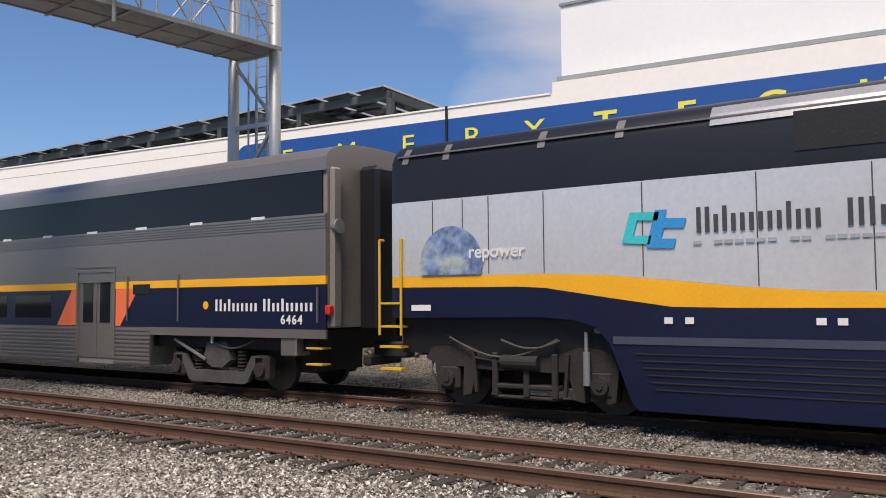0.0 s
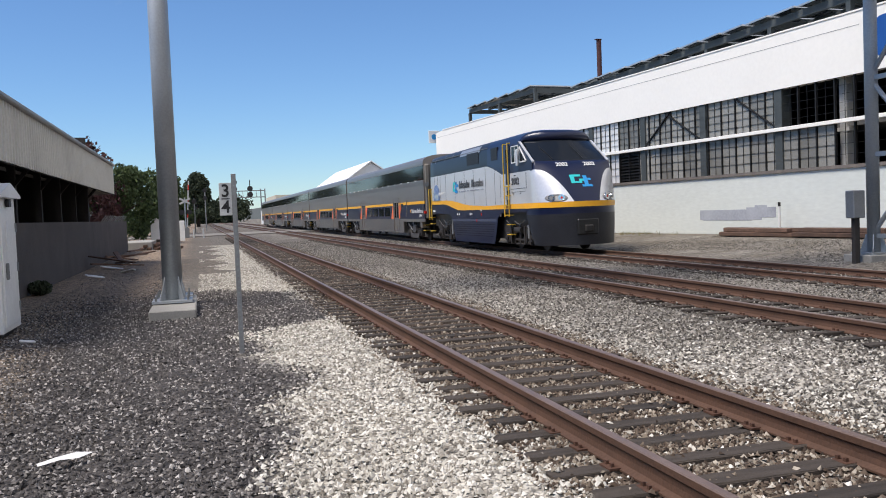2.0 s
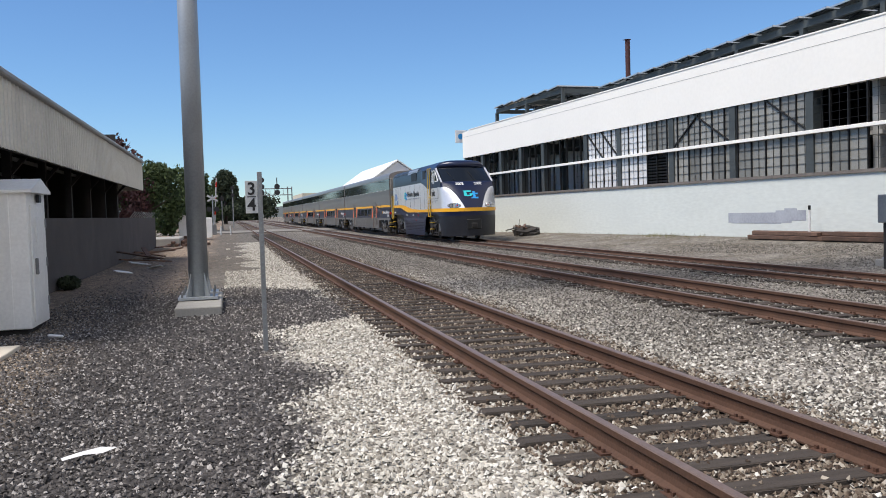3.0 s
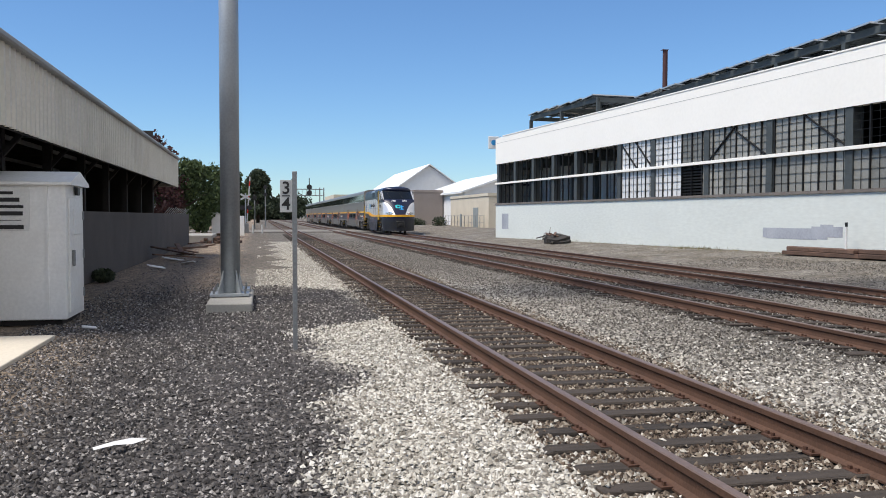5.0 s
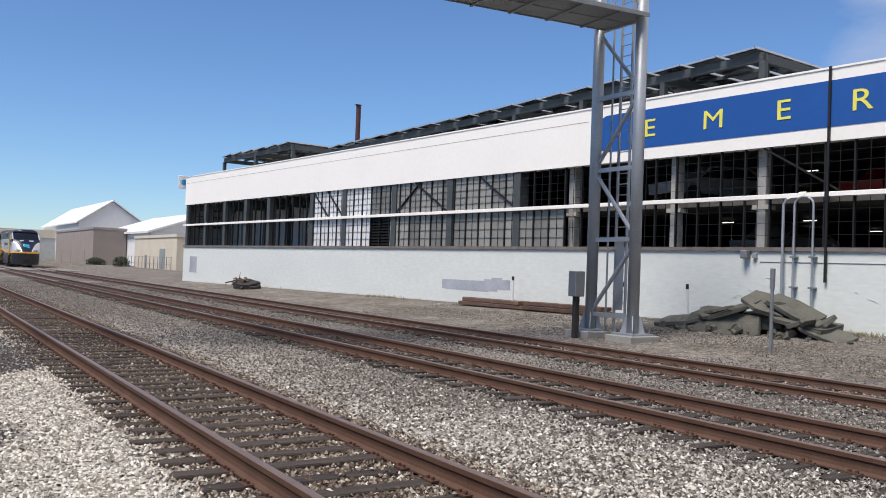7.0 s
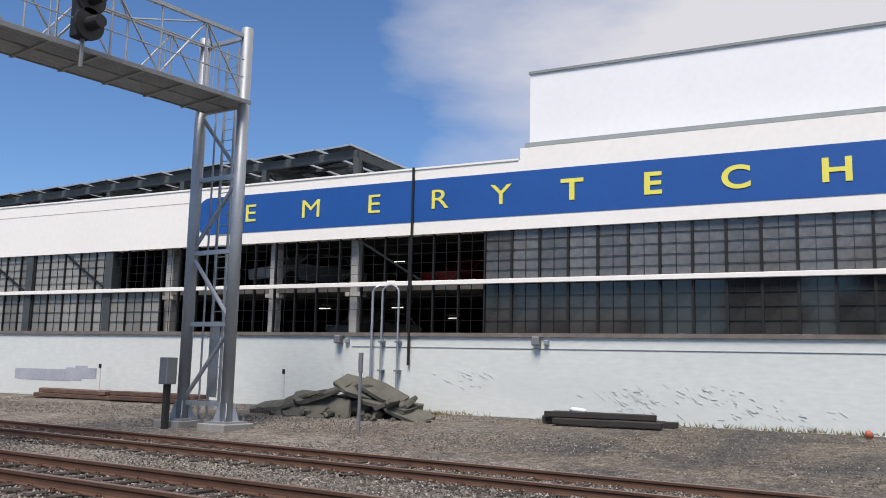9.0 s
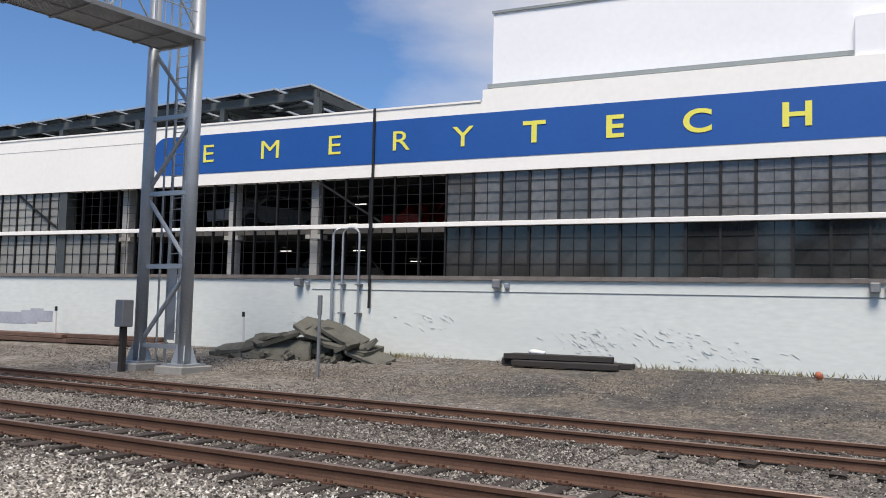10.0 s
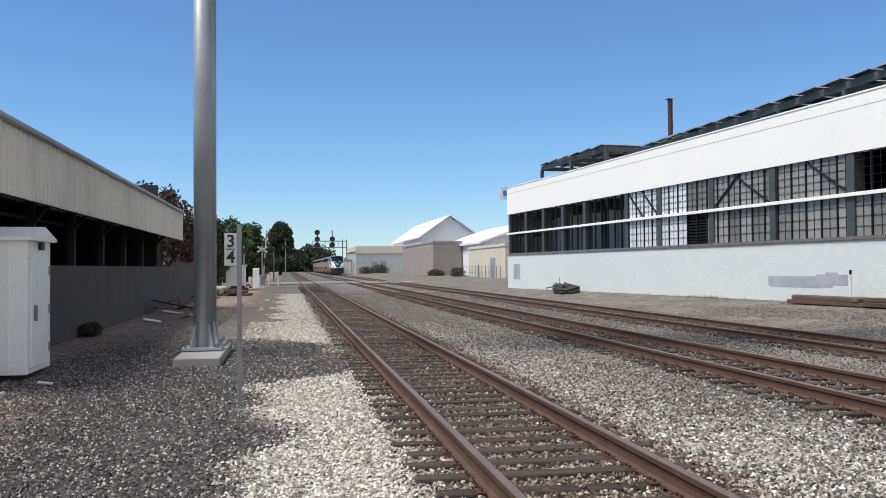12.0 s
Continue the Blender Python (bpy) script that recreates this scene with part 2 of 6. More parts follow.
M = {
    "ground": ground_material(),
    "rail": mat("rusty_rail_steel", (0.088, 0.045, 0.027), 0.75, 0.1, 0.25, 3, 40, 0.2),
    "railhead": mat("worn_rail_head", (0.20, 0.14, 0.11), 0.42, 0.35, 0.15, 2, 30, 0.05),
    "tie": mat("weathered_tie_wood", (0.042, 0.033, 0.026), 0.9, 0, 0.35, 2, 30, 0.5, (0.075, 0.06, 0.048), 0.5, 0.3, (1, 6, 6)),
    "spike": mat("rusty_spike", (0.10, 0.05, 0.032), 0.8, 0.3, 0.2),
    "white_wall": mat("white_painted_concrete", (0.645, 0.68, 0.64), 0.75, 0, 0.08, 0.35, 6, 0.12, (0.52, 0.55, 0.525), 0.5, 0, (1, .45, 1.6)),
    "fascia": mat("cream_white_fascia", (0.89, 0.865, 0.80), 0.6, 0, 0.03, 0.3, 6, 0.04),
    "block": mat("white_block_paint", (0.84, 0.845, 0.84), 0.6, 0, 0.025, 0.3, 6, 0.04),
    "banner": mat("blue_sign_paint", (0.008, 0.082, 0.32), 0.5, 0, 0.06, 0.6, 10, 0.05),
    "yellow_letter": mat("yellow_letter_paint", (0.80, 0.74, 0.11), 0.5, 0, 0.05),
    "mullion": mat("dark_window_steel", (0.016, 0.016, 0.016), 0.6, 0.3, 0.2),
    "sill": mat("weathered_sill", (0.16, 0.14, 0.125), 0.85, 0, 0.3, 3, 30),
    "column": mat("painted_concrete_column", (0.40, 0.395, 0.375), 0.8, 0, 0.12, 1, 14),
    "dark_steel": mat("grey_green_roof_steel", (0.075, 0.085, 0.085), 0.6, 0.3, 0.15),
    "panel": mat("solar_panel_glass", (0.03, 0.035, 0.05), 0.15, 0, 0.1),
    "panel_edge": mat("aluminium_edge", (0.6, 0.62, 0.63), 0.4, 0.8, 0.1),
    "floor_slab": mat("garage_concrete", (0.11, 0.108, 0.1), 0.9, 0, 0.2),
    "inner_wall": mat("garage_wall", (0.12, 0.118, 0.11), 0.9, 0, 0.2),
    "frosted": mat("dusty_wired_glass", (0.27, 0.265, 0.24), 0.3, 0, 0.25, 0.8, 20, 0.03, (0.17, 0.17, 0.16), 0.6, 0.45),
    "pale_pane": mat("pale_fibreglass_pane", (0.66, 0.67, 0.67), 0.35, 0, 0.12, 1, 12, 0.03, None, 0, 0.1),
    # upper panes' reflected sky and lower panes' dark reflections, put into base colours
    "sky_tone_glass": mat("sky_tone_glass", (0.125, 0.125, 0.122), 0.1, 0, 0.3, 0.6, 6, 0.02, (0.07, 0.07, 0.068), 0.7, 0.3),
    "dark_tone_glass": mat("dark_window_glass", (0.034, 0.034, 0.033), 0.07, 0, 0.3, 0.7, 9, 0.02, (0.06, 0.06, 0.056), 0.5, 0.3),
    "steel_blue": mat("skirt_band_paint", (0.055, 0.062, 0.10), 0.4),
    "galv": mat("galvanised_steel", (0.36, 0.385, 0.405), 0.5, 0.55, 0.12, 1.2, 25, 0.05),
    "galv_dark": mat("weathered_galvanised_grating", (0.24, 0.25, 0.255), 0.6, 0.5, 0.15),
    "concrete": mat("footing_concrete", (0.30, 0.29, 0.265), 0.9, 0, 0.15, 2, 30, 0.3),
    "pale_slab": mat("cream_concrete", (0.62, 0.56, 0.46), 0.9, 0, 0.1, 1.2, 25, 0.15, (0.5, 0.46, 0.39), 0.4),
    "signal_black": mat("matt_black_housing", (0.015, 0.015, 0.017), 0.6),
    "white_paint": mat("white_enamel", (0.72, 0.72, 0.70), 0.45, 0, 0.08),
    "cabinet": mat("cabinet_grey_paint", (0.84, 0.84, 0.82), 0.5, 0.0, 0.08, 1.4, 18, 0.05, (0.62, 0.61, 0.58), 0.45),
    "aged_white": mat("chalky_white_plate", (0.50, 0.51, 0.50), 0.7, 0, 0.12, 4, 30, 0.05),
    "black_paint": mat("black_paint", (0.012, 0.012, 0.012), 0.5),
    "shed_fascia": mat("beige_corrugated_steel", (0.66, 0.63, 0.55), 0.6, 0.1, 0.1, 0.5, 14, 0.05, (0.3, 0.28, 0.24), 0.4),
    "shed_roof": mat("grey_roof_steel", (0.33, 0.33, 0.32), 0.6, 0.2, 0.12),
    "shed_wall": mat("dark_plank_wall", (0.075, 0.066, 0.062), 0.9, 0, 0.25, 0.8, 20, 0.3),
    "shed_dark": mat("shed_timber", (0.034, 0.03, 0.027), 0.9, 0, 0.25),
    "car_grey": mat("coach_stainless", (0.30, 0.27, 0.245), 0.38, 0.7, 0.06, 0.5, 20, 0.02),
    "car_end": mat("coach_end_paint", (0.24, 0.22, 0.19), 0.5, 0.2, 0.15, 1, 15),
    "navy": mat("navy_paint", (0.007, 0.011, 0.037), 0.3, 0, 0.15, 0.8, 20, 0.02),
    "train_yellow": mat("golden_stripe_paint", (0.86, 0.42, 0.02), 0.4, 0, 0.06),
    "orange": mat("orange_flash_paint", (0.85, 0.17, 0.06), 0.45, 0, 0.06),
    "silver": mat("silver_loco_paint", (0.70, 0.705, 0.71), 0.3, 0.4, 0.07, 0.6, 12, 0.03, (0.4, 0.4, 0.4), 0.3),
    "hatch": mat("bare_hatch_metal", (0.42, 0.42, 0.42), 0.32, 0.6, 0.15, 1.2, 20, 0.04),
    "dark_hood": mat("sooty_hood_paint", (0.013, 0.013, 0.015), 0.36, 0.1, 0.2, 0.8, 15, 0.05),
    "train_glass": glass("tinted_train_glass", (0.012, 0.015, 0.02), 0.06),
    "truck": mat("greasy_truck_iron", (0.028, 0.026, 0.025), 0.75, 0.3, 0.3, 2, 25, 0.2),
    "truck_cast": mat("cast_iron_with_brake_dust", (0.030, 0.026, 0.024), 0.8, 0.2, 0.35, 2.5, 22, 0.3),
    "truck_pale": mat("dusty_cast_steel", (0.085, 0.08, 0.077), 0.7, 0.3, 0.3, 2.5, 22, 0.2),
    "wheel": mat("wheel_steel", (0.09, 0.08, 0.075), 0.5, 0.7, 0.2),
    "safety_yellow": mat("safety_yellow_paint", (0.62, 0.39, 0.03), 0.5, 0, 0.1),
    "teal": mat("teal_mark", (0.02, 0.50, 0.52), 0.45), "teal_blue": mat("blue_mark", (0.02, 0.28, 0.62), 0.45),
    "ink": mat("charcoal_lettering", (0.05, 0.055, 0.06), 0.5),
    "red_lamp": mat("red_lens", (0.6, 0.03, 0.02), 0.2), "chrome": mat("lamp_chrome", (0.8, 0.8, 0.8), 0.12, 1.0, 0.02),
    "rubble": mat("broken_asphalt", (0.098, 0.096, 0.078), 0.95, 0, 0.3, 2, 30, 0.6, None, 0, 0.2),
    "timber": mat("old_timber", (0.10, 0.060, 0.043), 0.9, 0, 0.4, 2, 30, 0.4, (0.20, 0.115, 0.08), 0.5, 0.35),
    "bark": mat("bark", (0.06, 0.045, 0.035), 0.95, 0, 0.3),
    "leaf": island_material("green_leaves", [(0.022, 0.04, 0.014), (0.045, 0.075, 0.025), (0.085, 0.12, 0.04)]),
    "leaf_dark": island_material("dark_needles", [(0.018, 0.03, 0.018), (0.035, 0.05, 0.026), (0.055, 0.07, 0.035)]),
    "leaf_red": island_material("plum_leaves", [(0.03, 0.012, 0.014), (0.06, 0.022, 0.024), (0.08, 0.035, 0.03)]),
    "weed": island_material("dry_weeds", [(0.12, 0.10, 0.04), (0.2, 0.17, 0.08), (0.1, 0.12, 0.04)]),
    "stone_light": island_material("pale_ballast_stones", [(0.15, 0.13, 0.105), (0.37, 0.345, 0.295), (0.56, 0.53, 0.465), (0.74, 0.715, 0.65)]),
    "stone_grey": island_material("grey_ballast_stones", [(0.036, 0.031, 0.026), (0.08, 0.071, 0.06), (0.155, 0.14, 0.12), (0.40, 0.375, 0.33)]),
    "stone_dark": island_material("dark_trap_rock", [(0.024, 0.022, 0.021), (0.055, 0.05, 0.048), (0.095, 0.086, 0.082), (0.15, 0.138, 0.13), (0.48, 0.45, 0.42)]),
    "stone_brown": island_material("rust_stained_stones", [(0.026, 0.017, 0.011), (0.07, 0.047, 0.032), (0.125, 0.092, 0.066), (0.20, 0.162, 0.12), (0.42, 0.37, 0.30)]),
    "taupe": mat("taupe_stucco", (0.30, 0.255, 0.225), 0.9, 0, 0.1, 0.5, 8), "beige": mat("beige_stucco", (0.58, 0.52, 0.41), 0.9, 0, 0.1, 0.5, 8),
    "far_white": mat("far_white_paint", (0.75, 0.76, 0.76), 0.7, 0, 0.05), "far_grey": mat("far_grey_wall", (0.25, 0.28, 0.28), 0.85), "store_grey": mat("grey_green_stucco", (0.42, 0.44, 0.43), 0.9),
    "asphalt": mat("worn_crossing_asphalt", (0.20, 0.185, 0.165), 0.95, 0, 0.3, 0.6, 20, 0.2),
    "car_red": mat("red_car_paint", (0.45, 0.02, 0.02), 0.25, 0.1, 0.05), "car_white": mat("grey_car_paint", (0.22, 0.22, 0.22), 0.25, 0.1, 0.05),
    "tube": glow("fluorescent_tube", (1.0, 0.97, 0.9), 1.6),
    "lamp_glass": glass("lamp_glass", (0.25, 0.25, 0.25), 0.08),
    "apron": mat("sooty_apron_paint", (0.018, 0.019, 0.024), 0.5, 0.1, 0.3),
    "rust_red": mat("rust_red_stack", (0.07, 0.028, 0.028), 0.75, 0.1, 0.2),
    "orange_bag": mat("orange_plastic", (0.42, 0.12, 0.06), 0.5),
    "scuff": mat("pale_scrape", (0.44, 0.46, 0.445), 0.9), "smear": mat("grey_overpaint", (0.34, 0.36, 0.40), 0.8, 0, 0.14, 1, 10, 0.1, (0.48, 0.51, 0.53), 0.35), "earth_blue": mat("globe_blue", (0.16, 0.24, 0.42), 0.5, 0, 0.6, 2.6, 9, 0.0, (0.52, 0.56, 0.34), 0.95),
}

# ---- mesh helpers ----
def link_mesh(name, bm, material, smooth=False):
    me = bpy.data.meshes.new(name)
    bmesh.ops.recalc_face_normals(bm, faces=bm.faces)
    bm.to_mesh(me)
    bm.free()
    me.materials.append(material)
    if smooth:
        for f in me.polygons:
            f.use_smooth = True
    return new(name, me)


def part(name, bm, material, parent, label="", smooth=False):
    ob = link_mesh(name, bm, material, smooth)
    ob.parent = parent
    return tagged(ob, label)


def thing(name, label, category, at=None, group="", kind=""):
    ob = new(name)
    ob.empty_display_size = 0.2
    ob.matrix_world = at or Matrix()
    return tagged(ob, label, category, group, kind)


def box(bm, x0, x1, y0, y1, z0, z1, bevel=0.0, m=None):
    r = bmesh.ops.create_cube(bm, size=1)
    vs = r["verts"]
    for v in vs:
        v.co = Vector(((x0 + x1) / 2 + v.co.x * (x1 - x0), (y0 + y1) / 2 + v.co.y * (y1 - y0), (z0 + z1) / 2 + v.co.z * (z1 - z0)))
    if bevel:
        es = list({e for v in vs for e in v.link_edges})
        got = bmesh.ops.bevel(bm, geom=es, offset=bevel, segments=1, affect="EDGES")
        vs = list({v for f in got["faces"] for v in f.verts} | {v for v in vs if v.is_valid})
    if m is not None:
        bmesh.ops.transform(bm, matrix=m, verts=vs)
    return bm


def boxes(*rows, bevel=0.0):
    bm = bmesh.new()
    for r in rows:
        box(bm, *r, bevel=bevel)
    return bm


def rod(bm, a, b, r, n=10, r2=None):
    """A round bar from a to b."""
    a, b = Vector(a), Vector(b)
    d = b - a
    m = Matrix.Translation((a + b) / 2) @ d.to_track_quat("Z", "Y").to_matrix().to_4x4()
    bmesh.ops.create_cone(bm, cap_ends=True, segments=n, radius1=r, radius2=r if r2 is None else r2, depth=d.length, matrix=m)
    return bm


def bar(bm, a, b, w, h):
    """A square bar from a to b."""
    a, b = Vector(a), Vector(b)
    d = b - a
    q = d.to_track_quat("Y", "Z").to_matrix().to_4x4()
    return box(bm, -w / 2, w / 2, -d.length / 2, d.length / 2, -h / 2, h / 2, m=Matrix.Translation((a + b) / 2) @ q)


def prism(bm, pts, axis, lo, hi):
    """A polygon of 2D points drawn out along an axis."""
    def at(p, v):
        return Vector({"x": (v, p[0], p[1]), "y": (p[0], v, p[1]), "z": (p[0], p[1], v)}[axis])
    a = [bm.verts.new(at(p, lo)) for p in pts]
    b = [bm.verts.new(at(p, hi)) for p in pts]
    bm.faces.new(a), bm.faces.new(b[::-1])
    for i in range(len(pts)):
        j = (i + 1) % len(pts)
        bm.faces.new((a[i], a[j], b[j], b[i]))
    return bm


def letters(name, text, size, material, parent, m, depth=0.01, bold=0.0, stretch=1.0, label=""):
    cu = bpy.data.curves.new(name, "FONT")
    cu.body, cu.size, cu.extrude, cu.offset, cu.align_x = text, size, depth, bold, "CENTER"
    tmp = bpy.data.objects.new(name, cu)
    scene.collection.objects.link(tmp)
    bpy.context.view_layer.update()
    me = bpy.data.meshes.new_from_object(tmp.evaluated_get(bpy.context.evaluated_depsgraph_get()))
    bpy.data.objects.remove(tmp)
    me.materials.clear()
    me.materials.append(material)
    me.transform(Matrix.Diagonal((stretch, 1, 1, 1)))
    ob = new(name, me)
    ob.parent = parent
    ob.matrix_local = m
    return tagged(ob, label)


# writing on a face that looks to the west: text runs along -y
def west_face(x, y, z):
    return Matrix.Translation((x, y, z)) @ Matrix(((0, 0, -1, 0), (-1, 0, 0, 0), (0, 1, 0, 0), (0, 0, 0, 1)))

# ---- ground and tracks ----
def ground_z(x):
    """The yard rises gently towards the long building."""
    return min(max((x - 12.5) / 7.5, 0), 1) * 0.5


def build_ground():
    xs = [-1500, -300, -60, -20, -8] + [-7 + 0.5 * i for i in range(54)] + [24, 40, 120, 400, 1500]
    ys = [-300, -60, -20] + [-10 + 0.8 * i for i in range(120)] + [90, 110, 140, 200, 300, 600, 2500]
    vs = [(x, y, ground_z(x) + (0.03 * (noise.noise((x * 0.5, y * 0.35, 0)) - 0.3) if -8 < x < 14 and -10 < y < 85 else -0.01)) for y in ys for x in xs]
    w = len(xs)
    fs = [(j * w + i, j * w + i + 1, (j + 1) * w + i + 1, (j + 1) * w + i) for j in range(len(ys) - 1) for i in range(w - 1)]
    me = bpy.data.meshes.new("ground")
    me.from_pydata(vs, [], fs)
    me.materials.append(M["ground"])
    for f in me.polygons:
        f.use_smooth = True
    return tagged(new("ground", me), "pale ballast, dark gravel and dusty dirt", "ground", kind="structure")


ground = build_ground()
RAIL_TOP = 0.18


def build_track(cx, label, tie_from, tie_count, clips, top=RAIL_TOP):
    k = top / RAIL_TOP
    t = thing("railway_track", label, "railway track", pose(cx, 0, 0))
    prof = [(-.072, .02), (.072, .02), (.072, .032), (.026, .052), (.018, .085), (.02, .122), (.037, .136), (.037, .172), (-.037, .172), (-.037, .136), (-.02, .122), (-.018, .085), (-.026, .052), (-.072, .032)]
    for sx in (-0.7525, 0.7525):
        r = part("rail", prism(bmesh.new(), [(sx + a, b * k) for a, b in prof], "y", -40, 420), M["rail"], t)
        part("rail_head", prism(bmesh.new(), [(sx - .036, .1725 * k), (sx + .036, .1725 * k), (sx + .028, top), (sx - .028, top)], "y", -40, 420), M["railhead"], r, "worn shiny rail head")
        bm = bmesh.new()
        for i in range(clips):
            y = tie_from + 0.52 * i
            for dx in (-0.12, 0.10):
                box(bm, sx + dx, sx + dx + .022, y - .05, y - .02, .035, .075)
                box(bm, sx + dx, sx + dx + .022, y + .03, y + .06, .035, .075)
            box(bm, sx - .15, sx + .15, y - .08, y + .08, .032, .048)
        if clips:
            tagged(part("fastening", bm, M["spike"], t, "rusty spikes and tie plates"), kind="stuff")
    rnd = random.Random(int(cx * 100))
    shapes = []
    for k in range(4):
        bm = boxes((-1.28, 1.28, -.1, .1, -.14, 0), bevel=.012)
        for v in bm.verts:
            v.co += Vector((rnd.uniform(-.04, .04) * (abs(v.co.x) > 1), rnd.uniform(-.008, .008), rnd.uniform(-.008, .004)))
        me = bpy.data.meshes.new("tie")
        bm.to_mesh(me)
        bm.free()
        me.materials.append(M["tie"])
        shapes.append(me)
    for i in range(tie_count):
        o = new("tie", rnd.choice(shapes))
        o.parent = t
        o.matrix_local = pose(rnd.uniform(-.06, .06), tie_from + 0.52 * i, 0.042 + rnd.uniform(-.014, .006), rnd.uniform(-1, 1), rnd.uniform(-.4, .4), rnd.uniform(-1.2, 1.2))
    return t


track_near = build_track(0.68, "rusty steel rails on weathered wooden ties in pale ballast", -2, 170, 120, .22)
track_middle = build_track(6.18, "rusty middle track half buried in grey ballast", -4, 130, 90, .22)
track_far = build_track(10.66, "rusty track beside the signal bridge footing", -6, 110, 60)

crossing = tagged(link_mesh("road", boxes((-60, 60, 98, 112, -.05, .12), bevel=.03), M["asphalt"]), "pale worn road crossing the tracks", "road", kind="structure")
pad = tagged(link_mesh("pavement", boxes((-9.5, -5.95, 8.9, 12.4, -.05, .05), bevel=.01), M["pale_slab"]), "pale concrete slab in dark gravel", "slab", kind="structure")

# ---- the long white building ----
B = pose(21.13, 0, 0, 0, 0, 4.86)
Y0, Y1 = -42.0, 65.0
hall = thing("warehouse", "long white concrete building with blue sign band", "building", B)
W = M["white_wall"]
part("wall", boxes((0, .35, Y0, Y1, -.3, 2.80)), W, hall, "white painted concrete plinth wall with scuffs")
part("sill", boxes((-.07, .33, Y0, Y1 + .02, 2.802, 2.92)), M["sill"], hall, "weathered dark window sill")
fas = bmesh.new()
prism(fas, [(Y0, 6.02), (Y1, 6.02), (Y1, 8.02), (Y1 - 1.5, 8.13), (9.8, 8.13), (9.8, 8.5), (Y0, 8.5)], "x", -.03, .32)
part("fascia", fas, M["fascia"], hall, "cream white fascia band")
part("fascia_seam", boxes((-.036, -.02, 23, Y1 - .3, 7.66, 7.68)), M["column"], hall)
part("coping", boxes((-.06, .38, 9.85, Y1 - 1.6, 8.13, 8.19)), M["fascia"], hall)
part("ledge", boxes((-.10, .05, Y0, Y1, 4.40, 4.54), bevel=.01), M["fascia"], hall, "white transom line along the windows")
# blue band with a rounded end
ban = bmesh.new()
end = [(22.0 + .6 * math.sin(a), 7.11 + .68 * math.cos(a)) for a in [math.pi * i / 12 for i in range(13)]]
prism(ban, [(-14, 7.79)] + end + [(-14, 6.43)], "x", -.045, -.02)
band = part("sign_band", ban, M["banner"], hall, "blue painted sign band")
for ch, y, bold in (("E", 20.06, 0), ("M", 17.44, 0), ("E", 14.93, 0), ("R", 12.52, 0), ("Y", 10.4, .004), ("T", 8.15, .02), ("E", 5.81, .02), ("C", 3.57, .02), ("H", 1.1, .02)):
    letters("letter", ch, 0.88, M["yellow_letter"], band, west_face(-.055, y, 6.82), 0.008, bold, 1.28)
# rooftop block with its flashing and lower wing
part("roof_block", boxes((.3, 14, -.3, 9.62, 8.3, 11.0), (.3, 14, -30, -.3, 8.3, 10.98)), M["block"], hall, "plain white rooftop storey")
part("roof_block_wing", boxes((.05, .9, -30, -.25, 8.5, 9.55)), M["block"], hall)
part("flashing", boxes((.22, .32, -.22, 9.75, 8.60, 8.72), (.25, .32, -30, 9.66, 10.9, 10.98)), M["far_grey"], hall, "grey metal flashing")
part("roof_vent", boxes((1.2, 3.0, 1.06, 2.64, 10.98, 11.28), bevel=.03), M["dark_steel"], hall, "low dark roof vent")
part("roof", boxes((.3, 30, Y0, Y1 - .1, 7.7, 7.95)), M["far_grey"], hall)
part("end_wall", boxes((.35, 30, Y1 - .3, Y1, -.3, 2.80), (.35, 30, Y1 - .3, Y1, 6.02, 7.7)), W, hall)
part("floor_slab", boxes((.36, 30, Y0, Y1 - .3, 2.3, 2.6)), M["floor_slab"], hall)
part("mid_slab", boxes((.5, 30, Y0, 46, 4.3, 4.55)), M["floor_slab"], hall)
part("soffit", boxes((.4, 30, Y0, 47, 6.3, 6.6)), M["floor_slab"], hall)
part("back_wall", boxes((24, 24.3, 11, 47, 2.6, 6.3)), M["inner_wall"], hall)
# made-up pale wall set close behind the openings to brighten them
part("back_wall", boxes((3.3, 3.5, 47, Y1 - .4, 2.6, 7.6)), M["aged_white"], hall, "pale wall added to brighten the north bays")
# added partition: stops sky from showing through the bays south of it
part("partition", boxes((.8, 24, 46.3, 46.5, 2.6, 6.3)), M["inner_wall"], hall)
for k in range(14):
    part("end_mullion", boxes((.5 + 1.3 * k, .58 + 1.3 * k, Y1 - .22, Y1 - .12, 2.8, 6.02)), M["mullion"], hall)
# opaque panes added to shut blue sky out of the end bays
for k in range(14):
    part("end_pane", boxes((.6 + 1.3 * k, 1.78 + 1.3 * k, Y1 - .17, Y1 - .16, 2.8, 6.02)), M["frosted"], hall)
part("end_rail", boxes((.35, 19, Y1 - .24, Y1 - .1, 4.36, 4.5), (.35, 19, Y1 - .2, Y1 - .14, 3.5, 3.54), (.35, 19, Y1 - .2, Y1 - .14, 5.2, 5.24)), M["mullion"], hall)
for k in range(6):
    y = 48.2 + 3.0 * k
    part("ceiling_beam", boxes((.5, 19, y, y + .22, 5.55, 6.02)), M["dark_steel"], hall)
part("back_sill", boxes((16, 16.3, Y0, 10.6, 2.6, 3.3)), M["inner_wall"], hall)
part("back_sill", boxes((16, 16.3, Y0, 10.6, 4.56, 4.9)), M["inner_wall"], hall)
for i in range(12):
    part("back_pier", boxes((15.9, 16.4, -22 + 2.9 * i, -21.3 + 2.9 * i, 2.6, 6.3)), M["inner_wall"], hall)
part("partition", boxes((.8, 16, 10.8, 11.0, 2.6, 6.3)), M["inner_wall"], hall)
rk = random.Random(6)
